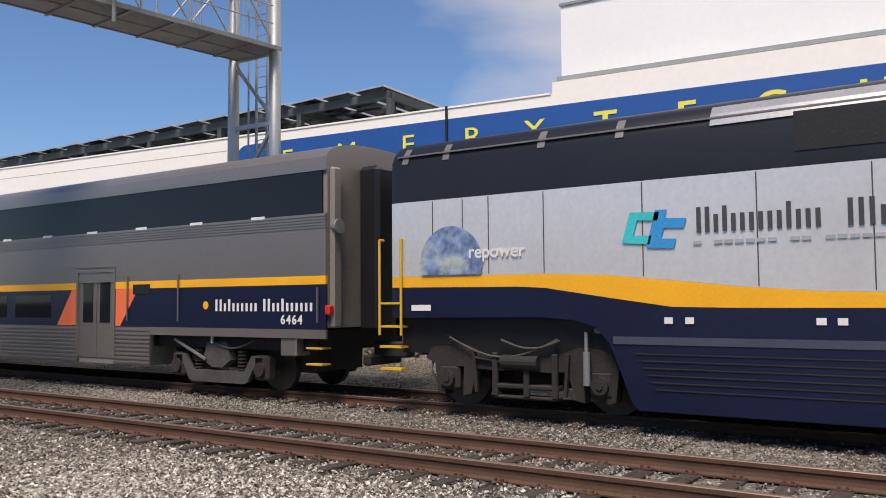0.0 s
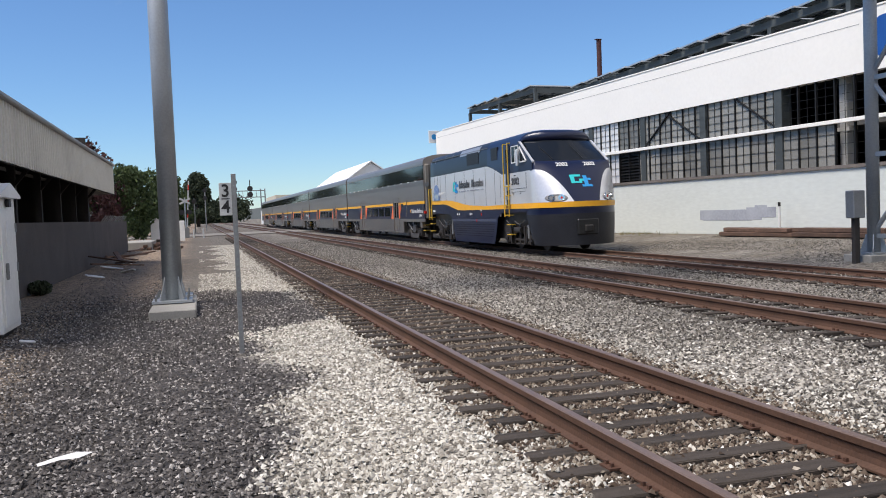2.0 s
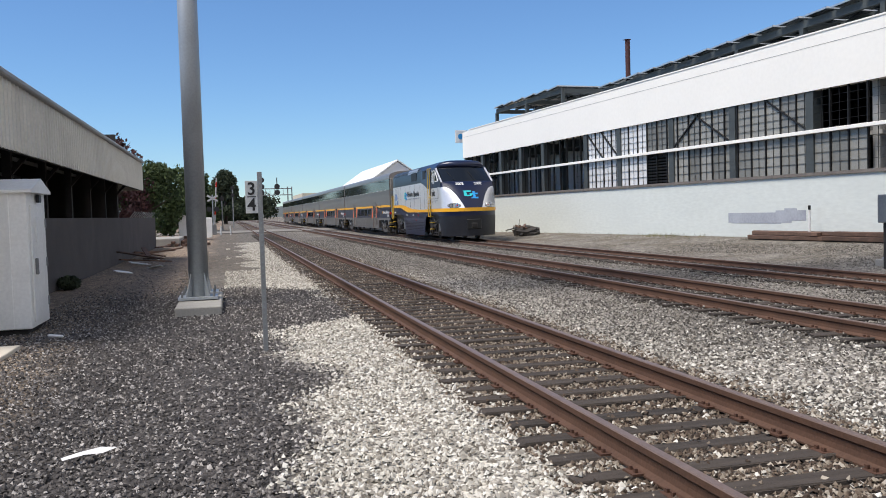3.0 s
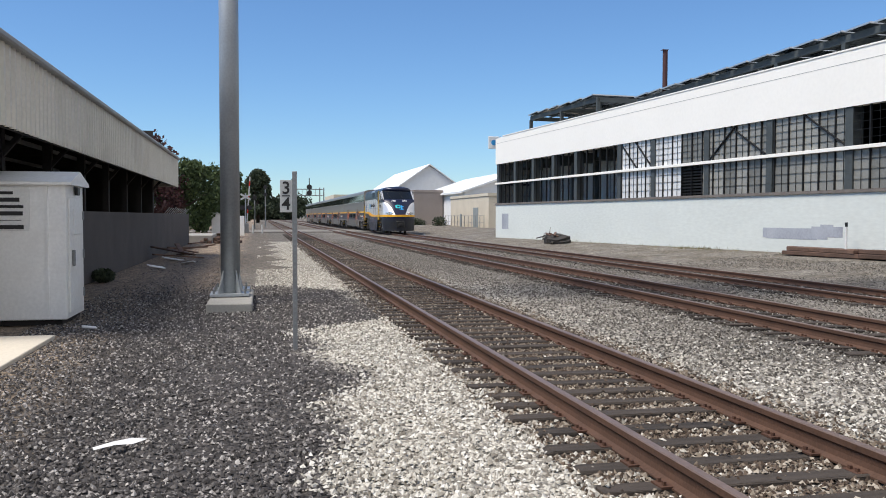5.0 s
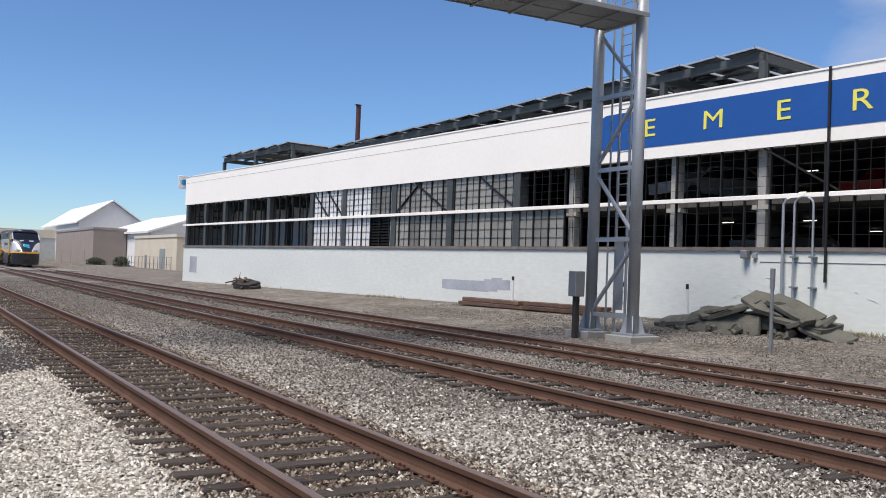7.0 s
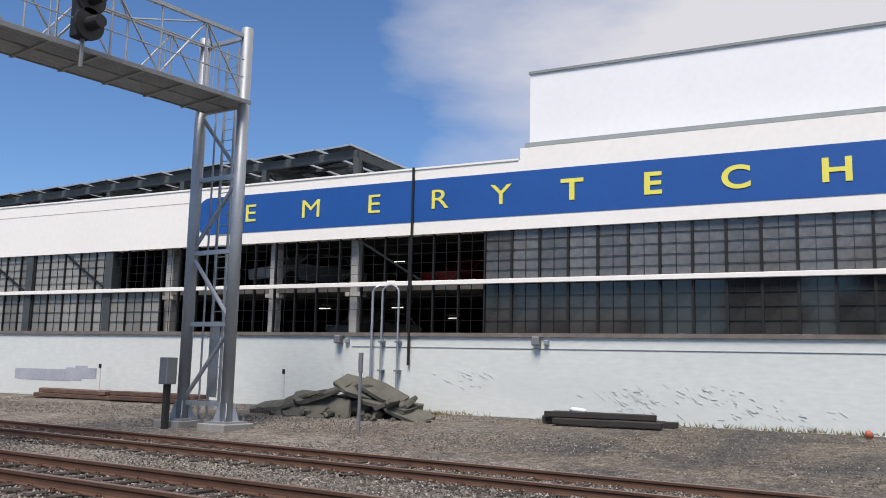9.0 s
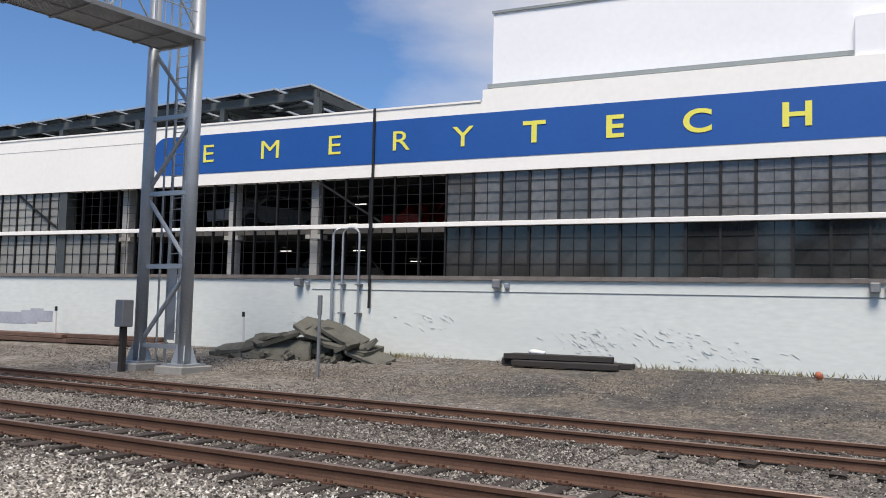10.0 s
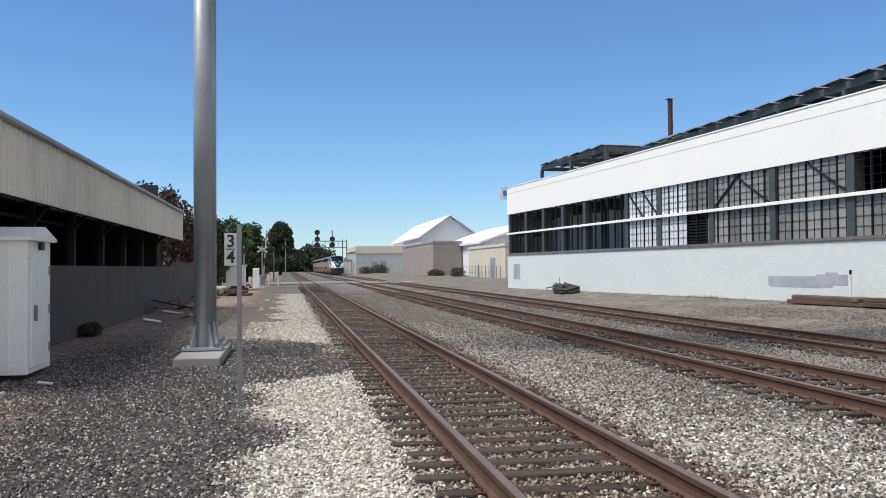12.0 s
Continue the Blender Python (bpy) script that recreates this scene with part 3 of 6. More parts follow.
for i in range(26):
    y, x, z = rk.uniform(-14, 9.5), rk.uniform(2, 12), rk.choice((2.6, 4.55))
    part("stored_crate", boxes((x, x + rk.uniform(.4, 1.4), y, y + rk.uniform(.4, 1.6), z, z + rk.uniform(.3, 1.3)), bevel=.02), M[rk.choice(("inner_wall", "column", "dark_steel", "timber"))], hall)
for y in (64.6, 61.0, 57.5, 54, 50.5, 44.8, 41.1, 36.2, 31.6, 27.0):
    part("pier", boxes((.015, .5, y - .2, y + .2, 2.6, 6.3)), M["dark_steel"], hall)
for y in (24.2, 19.26, 15.9, 10.73, 5.5, .4, -4.6, -9.6, -14.6):
    c = part("column", boxes((.4, .74, y - .16, y + .16, 2.6, 6.3), bevel=.02), M["column"], hall, "painted concrete column")
    part("bracket", boxes((.38, .78, y - .3, y + .3, 4.14, 4.28)), M["column"], c)
for y in (63.2, 59.3, 55.7, 52.2, 48.6, 47.0):
    part("pier", boxes((2.2, 2.5, y - .16, y + .16, 2.6, 6.3)), M["dark_steel"], hall)
for y in range(-10, 64, 6):
    for x in (9, 17):
        part("inner_column", boxes((x, x + .4, y, y + .4, 2.6, 7.7)), M["inner_wall"], hall)
# diagonal braces behind the panes
for a, b in ((34.4, 31.9), (34.0, 36.0), (44.6, 42.9), (43.0, 41.3), (29.5, 27.2), (15.6, 13.2)):
    bm = bmesh.new()
    bar(bm, (.06, a, 6.0), (.06, b, 4.6), .09, .05)
    part("brace", bm, M["mullion"], hall)
# louvre
for i in range(9):
    part("slat", boxes((.12, .25, 36.4, 38.8, 3.0 + .15 * i, 3.07 + .15 * i)), M["mullion"], hall)
for y in (11.6, 12.9, 17.2, 20.7):
    for z in (6.05, 4.2):
        for x, dy in ((6, 0), (13, 1)):
            part("tube_lamp", boxes((x, x + .06, y + dy, y + dy + .5, z - .05, z - .02)), M["tube"], hall, "glowing fluorescent tube")

# glazing: steel bars and panes
win = thing("window_1", "long steel-framed factory window with small panes", "window", B, kind="structure")
rnd = random.Random(3)
PITCH = 0.8845
cols = []
y = 10.063 - 38 * PITCH
while y < Y1 - .3:
    cols.append(y)
    y += PITCH
for zlo, zhi in ((2.92, 4.42), (4.52, 6.04)):
    bm = bmesh.new()
    for y in cols:
        half = .038 if y < 10.6 else .026
        box(bm, .03, .13, y - half, y + half, zlo, zhi)
    part("mullion", bm, M["mullion"], win, "dark steel uprights")
    bm = bmesh.new()
    for y in cols:
        if y < 46:
            box(bm, .06, .085, y + PITCH / 2 - .006, y + PITCH / 2 + .006, zlo, zhi)
    rows = 5 if zlo > 4 else 4
    for k in range(1, rows):
        box(bm, .065, .085, cols[0], 46, zlo + (zhi - zlo) * k / rows - .005, zlo + (zhi - zlo) * k / rows + .005)
    part("glazing_bar", bm, M["mullion"], win, "thin steel glazing bars")
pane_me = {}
for key in ("frosted", "pale_pane", "sky_tone_glass", "dark_tone_glass"):
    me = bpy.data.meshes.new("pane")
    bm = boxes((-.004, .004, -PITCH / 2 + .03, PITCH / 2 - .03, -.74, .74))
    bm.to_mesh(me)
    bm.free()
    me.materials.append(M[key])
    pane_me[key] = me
for y in cols:
    c = y + PITCH / 2
    for zc in (3.67, 5.28):
        # pane colour carries the reflection: pale sky in the top row
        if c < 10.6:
            key = "sky_tone_glass" if zc > 4 or rnd.random() < .12 else "dark_tone_glass"
        elif 24.3 < c < 27 and zc < 4:
            key = "frosted"
        elif 27 < c < 36.3:
            key = "frosted"
        elif 38.8 < c < 44.8:
            key = "pale_pane"
        elif 36.3 < c < 38.8 and zc > 4:
            key = "frosted"
        else:
            continue
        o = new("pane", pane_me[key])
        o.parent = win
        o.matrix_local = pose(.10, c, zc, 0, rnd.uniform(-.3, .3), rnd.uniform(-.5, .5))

# pipes and boxes on the wall
part("downpipe", boxes((-.11, -.05, 13.415, 13.485, 1.9, 8.2), (-.13, -.03, 13.39, 13.51, 4.3, 4.55)), M["black_paint"], hall, "black downpipe")


def wall_conduit(y0, y1, top):
    bm = bmesh.new()
    pts = [(-.14, y0, .3), (-.14, y0, top - .25)]
    pts += [(-.14, y0 + (y1 - y0) * (1 - math.cos(a)) / 2, top - .25 + .25 * math.sin(a)) for a in [math.pi * i / 8 for i in range(1, 9)]]
    pts += [(-.14, y1, .3)]
    for a, b in zip(pts, pts[1:]):
        rod(bm, a, b, .036, 8)
    c = thing("wall_conduit", "galvanised conduit bent over against the white wall", "pipe", B)
    part("pipe", bm, M["galv"], c)
    for z in (.9, 1.7, 2.6):
        part("strap", boxes((-.2, .0, y0 - .09, y0 + .09, z, z + .05), (-.2, .0, y1 - .09, y1 + .09, z, z + .05)), M["galv_dark"], c)


wall_conduit(14.42, 13.82, 4.42)
bm = bmesh.new()
for a, b in (((-.14, 14.78, .3), (-.14, 14.78, 4.2)), ((-.14, 14.78, 4.2), (-.14, 14.68, 4.36)), ((-.14, 14.68, 4.36), (-.05, 14.55, 4.42))):
    rod(bm, a, b, .045, 8)
c = thing("wall_conduit", "single galvanised riser conduit on the wall", "pipe", B)
part("pipe", bm, M["galv"], c)
for y, s in ((9.19, 1.0), (-.63, 1.15), (16.05, 1.1)):
    lb = thing("wall_lamp", "grey weatherproof flood lamp on the wall", "lamp", B @ pose(0, y, 2.66))
    part("housing", boxes((-.24 * s, -.02, -.12, .12, -.1, .16), bevel=.03), M["galv_dark"], lb)
    part("junction_box", boxes((-.12, 0, -.36, -.22, -.08, .06), bevel=.015), M["galv"], lb)
bm = bmesh.new()
rod(bm, (-.012, 15.6, 2.47), (-.012, -24, 2.44), .009, 6)
part("cable", bm, M["galv_dark"], hall, "thin cable along the wall")
for k, (a, b, c, d) in enumerate(((28.0, 31.9, 1.0, 1.42), (28.6, 31.7, .97, 1.40), (27.2, 28.9, 1.09, 1.50), (27.7, 28.4, 1.46, 1.58))):
    part("overpaint", boxes((-.006 - .0006 * k, .0, a, b, c, d)), M["smear"], hall, "grey patch of painted-over scrawl")
part("overpaint", boxes((-.006, .0, 62.2, 63.6, .9, 2.1)), M["smear"], hall)
# scuff marks
rnd = random.Random(8)
bm = bmesh.new()
for i in range(170):
    y, z = rnd.choice(((11.4, 1.55), (6.6, 1.25), (6.2, 1.0), (3.3, .95), (1.9, .85), (4.4, 1.4), (15.6, 1.6)))
    y, z, L = y + rnd.gauss(0, .6), z + rnd.gauss(0, .16), rnd.uniform(.03, .2)
    bar(bm, (-.003, y, z), (-.003, y - L, z - L * rnd.uniform(0, .8)), rnd.uniform(.006, .03), .002)
tagged(part("scuffs", bm, M["scuff"], hall, "grey scrape marks"), kind="stuff")


# steel canopies with tilted solar panels on the roof
def roof_canopy(name, label, y0, y1, x0, x1, z0, z1, z_post, n):
    """Beams that run from height z0 at y0 to z1 at y1, on posts, with a stepped row of panels."""
    t = thing(name, label, "roof canopy", B)
    def zb(y):
        return z0 + (z1 - z0) * (y - y0) / (y1 - y0)
    for x in (x0, x1):
        part("beam", bar(bmesh.new(), (x, y0, zb(y0) - .15), (x, y1, zb(y1) - .15), .16, .30), M["dark_steel"], t)
    k = max(2, int((y1 - y0) / 4.0))
    for i in range(k + 1):
        y = y0 + (y1 - y0) * i / k
        for x in (x0, x1):
            part("post", boxes((x - .11, x + .11, y - .11, y + .11, z_post, zb(y) - .3)), M["dark_steel"], t)
        part("cross_beam", boxes((x0 + .1, x1 - .1, y - .07, y + .07, zb(y) - .33, zb(y) - .03)), M["dark_steel"], t)
        if i < k:
            part("wind_brace", bar(bmesh.new(), (x0 + .2, y, zb(y) - .3), (x1 - .2, y0 + (y1 - y0) * (i + 1) / k, zb(y) - .3), .05, .05), M["dark_steel"], t)
    for j in range(3):
        x = x0 + (x1 - x0) * (j + 1) / 4
        part("purlin", bar(bmesh.new(), (x, y0, zb(y0) - .02), (x, y1, zb(y1) - .02), .07, .1), M["dark_steel"], t)
    for i in range(n):
        y = y0 + (y1 - y0) * (i + .1) / n
        w = (y1 - y0) / n * .80
        p = part("solar_panel", boxes((x0 - .3, x1 + .5, -w / 2, w / 2, -.025, .025)), M["panel"], t)
        p.matrix_local = pose(0, y + w / 2, zb(y + w / 2) + .12, -3.5)
        part("panel_edge", boxes((x0 - .34, x0 - .3, -w / 2 - .03, w / 2 + .03, -.035, .035), (x0 - .34, x1 + .5, -w / 2 - .06, -w / 2, -.035, .035)), M["panel_edge"], p)
    return t


roof_canopy("solar_canopy", "long dark steel roof canopy with stepped solar panels", 16.9, 46, 1.9, 9.5, 9.58, 8.82, 7.9, 19)
roof_canopy("solar_canopy", "small dark steel canopy near the roof's north end", 52.5, 64.0, 2.6, 9, 9.86, 9.82, 7.9, 6)
st = thing("chimney_stack", "rust-red metal chimney stack on the roof", "chimney", B @ pose(2.1, 43.4, 7.9))
bm = bmesh.new()
rod(bm, (0, 0, 0), (0, 0, 3.35), .14, 16)
part("flue", bm, M["rust_red"], st, smooth=False)
part("cap", boxes((-.22, .15, -.15, .15, 3.35, 3.38), bevel=.01), M["rust_red"], st)
fl = thing("flag_sign", "small round white and blue sign on a pole", "sign", B @ pose(.5, Y1 + .4, 0))
bm = bmesh.new()
rod(bm, (0, 0, 5.5), (0, 0, 8.3), .04)
part("pole", bm, M["galv"], fl)
part("plate", boxes((-1.0, -.1, -.03, .03, 7.3, 8.3), bevel=.02), M["far_white"], fl)
bm = bmesh.new()
rod(bm, (-.55, -.04, 7.8), (-.55, .04, 7.8), .22, 20)
part("roundel", bm, M["teal_blue"], fl)

# ---- signal bridge over the tracks ----
bridge = thing("signal_bridge", "galvanised steel signal bridge spanning the tracks", "signal bridge")
GZ, GT, SPAN = 9.15, 11.0, 17.9
GIRDER = pose(-3.5, 17.2, 0, 0, 0, -5.78)
for x, ys, z0 in ((-3.5, (17.2, 18.4), .22), (14.3, (15.4, 17.1), .3)):
    for y in ys:
        bm = bmesh.new()
        rod(bm, (x, y, z0), (x, y, 11.25), .165 if x > 0 else .19, 24)
        post = part("post", bm, M["galv"], bridge, "round galvanised post")
        for f in post.data.polygons:
            f.use_smooth = abs(f.normal.z) < .5
        for k in range(4):
            g = part("gusset", prism(bmesh.new(), [(.15, z0 + .02), (.34, z0 + .02), (.19, z0 + .5), (.15, z0 + .5)], "y", -.012, .012), M["galv"], post)
            g.matrix_local = pose(x, y, 0, 0, 0, 45 + 90 * k)
        part("base_plate", boxes((x - .4, x + .4, y - .4, y + .4, z0 - .03, z0 + .02)), M["galv"], post)
        for dx in (-.32, .32):
            for dy in (-.32, .32):
                part("bolt", rod(bmesh.new(), (x + dx, y + dy, z0), (x + dx, y + dy, z0 + .12), .025, 6), M["galv_dark"], post)
        if x > 0:
            tagged(link_mesh("footing", boxes((x - .55, x + .55, y - .5, y + .5, -.2, z0 - .03), bevel=.02), M["concrete"]), "concrete footing of the signal bridge", "footing")
tagged(link_mesh("footing", boxes((-3.9, -3.02, 15.5, 18.9, -.2, .17), bevel=.02), M["concrete"]), "long concrete footing under the bridge posts", "footing")
# ladder frame between the eastern posts
for z in (.75, 2.9, 4.9, 7.0, 9.0, 11.0):
    part("strut", boxes((14.25, 14.35, 15.3, 17.2, z - .06, z + .06)), M["galv"], bridge)
for k, (z0, z1) in enumerate(((.8, 2.8), (2.95, 4.85), (4.95, 6.95), (7.05, 8.95))):
    a, b = (15.4, 17.1) if k % 2 else (17.1, 15.4)
    part("brace", rod(bmesh.new(), (14.3, a, z0), (14.3, b, z1), .06, 8), M["galv"], bridge)
lad = thing("ladder", "galvanised ladder up the signal bridge tower", "ladder", pose(14.75, 16.4, 0))
for dy in (-.22, .22):
    part("side_rail", boxes((-.03, .03, dy - .03, dy + .03, .35, 11.0)), M["galv"], lad)
for i in range(33):
    part("rung", rod(bmesh.new(), (0, -.22, .8 + .31 * i), (0, .22, .8 + .31 * i), .014, 6), M["galv"], lad)
part("guard_plate", boxes((-.05, -.035, -.16, .16, .9, 3.0)), M["galv"], lad, "flat galvanised climbing guard")
for dy in (-.45, .45):
    part("cable_tube", rod(bmesh.new(), (-.1, dy, .4), (-.1, dy, 11.0), .03, 6), M["galv"], lad)


def on_girder(name, bm, material, label="", parent=None):
    o = part(name, bm, material, parent or bridge, label)
    if parent is None:
        o.matrix_local = GIRDER
    return o


# truss girder with walkway
DEEP = (0.0, 1.6)
for y in DEEP:
    for z in (GZ, GT):
        on_girder("chord", boxes((0, SPAN, y - .05, y + .05, z - .05, z + .05)), M["galv"])
walkway = on_girder("walkway", boxes((0, SPAN, -.3, -.26, GZ - .17, GZ - .06), (0, SPAN, 1.46, 1.5, GZ - .17, GZ - .06), (0, SPAN, .58, .62, GZ - .17, GZ - .09)), M["galv_dark"], "steel grating walkway")
grating = boxes(*[(i * .05, i * .05 + .03, -.26, 1.46, GZ - .14, GZ - .10) for i in range(int(SPAN / .05))])
tagged(on_girder("grating_bar", grating, M["galv_dark"], "close steel grating bars", walkway), kind="stuff")
for i in range(15):
    on_girder("joist", boxes((.1 + i * 1.2, .18 + i * 1.2, -.3, 1.55, GZ - .19, GZ - .14)), M["galv_dark"], "", walkway)
n = 13
for i in range(n):
    x0, x1 = SPAN * i / n, SPAN * (i + 1) / n
    for y in DEEP:
        bm = rod(bmesh.new(), (x0, y, GZ), (x0, y, GT), .032, 6)
        a, b = (GZ, GT) if i % 2 else (GT, GZ)
        on_girder("lattice", rod(bm, (x0, y, a), (x1, y, b), .032, 6), M["galv"])
    on_girder("lattice", rod(bmesh.new(), (x0, DEEP[i % 2], GT), (x1, DEEP[1 - i % 2], GT), .028, 6), M["galv"])
for z in (GZ + .55, GZ + 1.05):
    on_girder("handrail", rod(bmesh.new(), (0, -.28, z), (SPAN - .3, -.28, z), .02, 6), M["galv"])
for i in range(12):
    on_girder("handrail_post", rod(bmesh.new(), (.1 + i * 1.5, -.28, GZ - .1), (.1 + i * 1.5, -.28, GZ + 1.05), .018, 6), M["galv"])


def signal_head(x, y, z, n, gap, s=1.0):
    """Signal lamps in a column, on a dark backing."""
    t = thing("railway_signal", "black railway signal with round hoods on the bridge", "signal", pose(x, y, z))
    for i in range(n):
        zz = -i * gap
        bm = bmesh.new()
        rod(bm, (0, -.1 * s, zz), (0, 0, zz), .38 * s, 20)
        d = part("disc", bm, M["signal_black"], t)
        bm = bmesh.new()
        rod(bm, (0, -.5 * s, zz), (0, -.1 * s, zz), .15 * s, 14, .17 * s)
        part("hood", bm, M["signal_black"], d)
    part("housing", boxes((-.2 * s, .2 * s, 0, .4 * s, -gap * (n - 1) - .3 * s, .35 * s), bevel=.03), M["signal_black"], t)
    bm = bmesh.new()
    rod(bm, (0, .15 * s, -gap * (n - 1) - 1.0 * s), (0, .15 * s, -.2), .05 * s, 8)
    part("stem", bm, M["galv_dark"], t)
    return t


signal_head(9.3, 15.45, 10.2, 2, .62)
signal_head(4.0, 16.0, 10.2, 2, .62)
# control box on the tower
bx = thing("control_box", "grey control box on a dark post beside the tower", "box", pose(13.55, 16.9, .05))
part("case", boxes((-.18, .18, -.16, .16, 1.2, 1.92), bevel=.02), M["galv_dark"], bx)
part("post", boxes((-.08, .08, -.07, .07, 0, 1.2), bevel=.01), M["shed_dark"], bx)

# ---- the train ----
def strip(bm, rows):
    """A sheet through rows of points."""
    vs = [[bm.verts.new(p) for p in r] for r in rows]
    for a, b in zip(vs, vs[1:]):
        for i in range(len(a) - 1):
            bm.faces.new((a[i], a[i + 1], b[i + 1], b[i]))
    return bm


def lerp_table(table, s):
    for (a, va), (b, vb) in zip(table, table[1:]):
        if s <= b:
            f = max(0, (s - a) / (b - a))
            f = f * f * (3 - 2 * f)
            return va + (vb - va) * f
    return table[-1][1]


def wheelsets(t, y, wheel_r, base):
    for sy in (-base / 2, base / 2):
        bm = bmesh.new()
        for sx in (-.7525, .7525):
            rod(bm, (sx - .065, y + sy, wheel_r), (sx + .065, y + sy, wheel_r), wheel_r, 28)
            rod(bm, (sx - .085, y + sy, wheel_r), (sx + .085, y + sy, wheel_r), wheel_r * .34, 16)
        rod(bm, (-1.0, y + sy, wheel_r), (1.0, y + sy, wheel_r), .09, 10)
        part("wheelset", bm, M["wheel"], t, "steel wheelset")


def hose(t, pts, r=.018):
    bm = bmesh.new()
    for a, b in zip(pts, pts[1:]):
        rod(bm, a, b, r, 6)
    part("hose", bm, M["truck_pale"], t, "slack brake hose")


def loco_truck(parent, y, label):
    """Heavy cast truck: pedestal legs round the journals, a dropped middle and brake gear."""
    base, r = 2.75, .5
    t = part("truck", boxes((-1.0, 1.0, y - .35, y + .35, .55, 1.1), (-1.0, 1.0, y - 1.0, y - .85, .5, .8), (-1.0, 1.0, y + .85, y + 1.0, .5, .8), bevel=.04), M["truck"], parent, label)
    wheelsets(t, y, r, base)
    for sx in (-1, 1):
        xs = sorted((sx * 1.14, sx * 1.36))
        prof = [(-1.85, .82), (-1.72, 1.02), (-1.0, 1.06), (-.62, .9), (.62, .9), (1.0, 1.06), (1.72, 1.02), (1.85, .82), (1.66, .74), (1.6, .26), (1.46, .22), (1.42, .7),
                (1.08, .7), (1.1, .22), (.94, .26), (.82, .68), (.5, .66), (-.5, .66), (-.82, .68), (-.94, .26), (-1.1, .22), (-1.08, .7), (-1.42, .7), (-1.46, .22), (-1.6, .26), (-1.66, .74)]
        part("side_frame", prism(bmesh.new(), [(y + a, b) for a, b in prof], "x", *xs), M["truck_cast"], t, "cast side frame with pedestal legs")
        for d in (-base / 2, base / 2):
            bm = box(bmesh.new(), *sorted((sx * 1.1, sx * 1.38)), y + d - .2, y + d + .2, .3, .72, bevel=.05)
            rod(bm, (sx * 1.36, y + d, .5), (sx * 1.45, y + d, .5), .135, 16)
            rod(bm, (sx * 1.44, y + d, .5), (sx * 1.47, y + d, .5), .06, 10)
            part("axle_box", bm, M["truck_cast"], t, "round journal cover")
            bm = bmesh.new()
            for k in range(5):
                rod(bm, (sx * 1.25, y + d, 1.06 + .045 * k), (sx * 1.25, y + d, 1.085 + .045 * k), .13, 12)
            part("spring", bm, M["truck"], t)
        for d in (-.62, -.12, .45):
            part("swing_link", boxes((*sorted((sx * 1.36, sx * 1.43)), y + d - .05, y + d + .05, .26, .95), bevel=.015), M["truck_cast"], t)
        part("spring_plank", boxes((*sorted((sx * 1.2, sx * 1.42)), y - .68, y + .52, .38, .46), (*sorted((sx * 1.2, sx * 1.4)), y - .66, y + .5, .22, .28), bevel=.02), M["truck_cast"], t)
        bm = rod(bmesh.new(), (sx * 1.4, y - .35, .8), (sx * 1.4, y + .3, .8), .12, 14)
        rod(bm, (sx * 1.4, y + .3, .8), (sx * 1.4, y + .85, .86), .03, 8)
        part("brake_cylinder", bm, M["truck"], t)
        part("brake_rigging", bar(bar(bmesh.new(), (sx * 1.4, y + .85, .95), (sx * 1.4, y + .8, .3), .06, .05), (sx * 1.4, y - .85, .95), (sx * 1.4, y - .8, .3), .06, .05), M["truck_cast"], t)
        part("damper", rod(rod(bmesh.new(), (sx * 1.45, y - 1.18, .5), (sx * 1.45, y - 1.18, 1.0), .055, 10), (sx * 1.45, y - 1.18, .9), (sx * 1.45, y - 1.18, 1.3), .03, 8), M["galv_dark"], t)
        part("sand_pipe", rod(rod(bmesh.new(), (sx * 1.3, y + 1.62, 1.4), (sx * 1.3, y + 1.78, .6), .022, 6), (sx * 1.3, y + 1.78, .6), (sx * 1.0, y + 1.72, .2), .022, 6), M["galv_dark"], t)
        part("bracket", boxes((*sorted((sx * 1.2, sx * 1.44)), y - 1.66, y - 1.3, 1.28, 1.36), bevel=.02), M["galv_dark"], t)
        hose(t, [(sx * 1.44, y + 1.3 - .2 * k, 1.18 - .3 * math.sin(math.pi * k / 10)) for k in range(11)])
        hose(t, [(sx * 1.46, y + .3 - .13 * k, 1.16 - .13 * math.sin(math.pi * k / 8)) for k in range(9)])
    return t


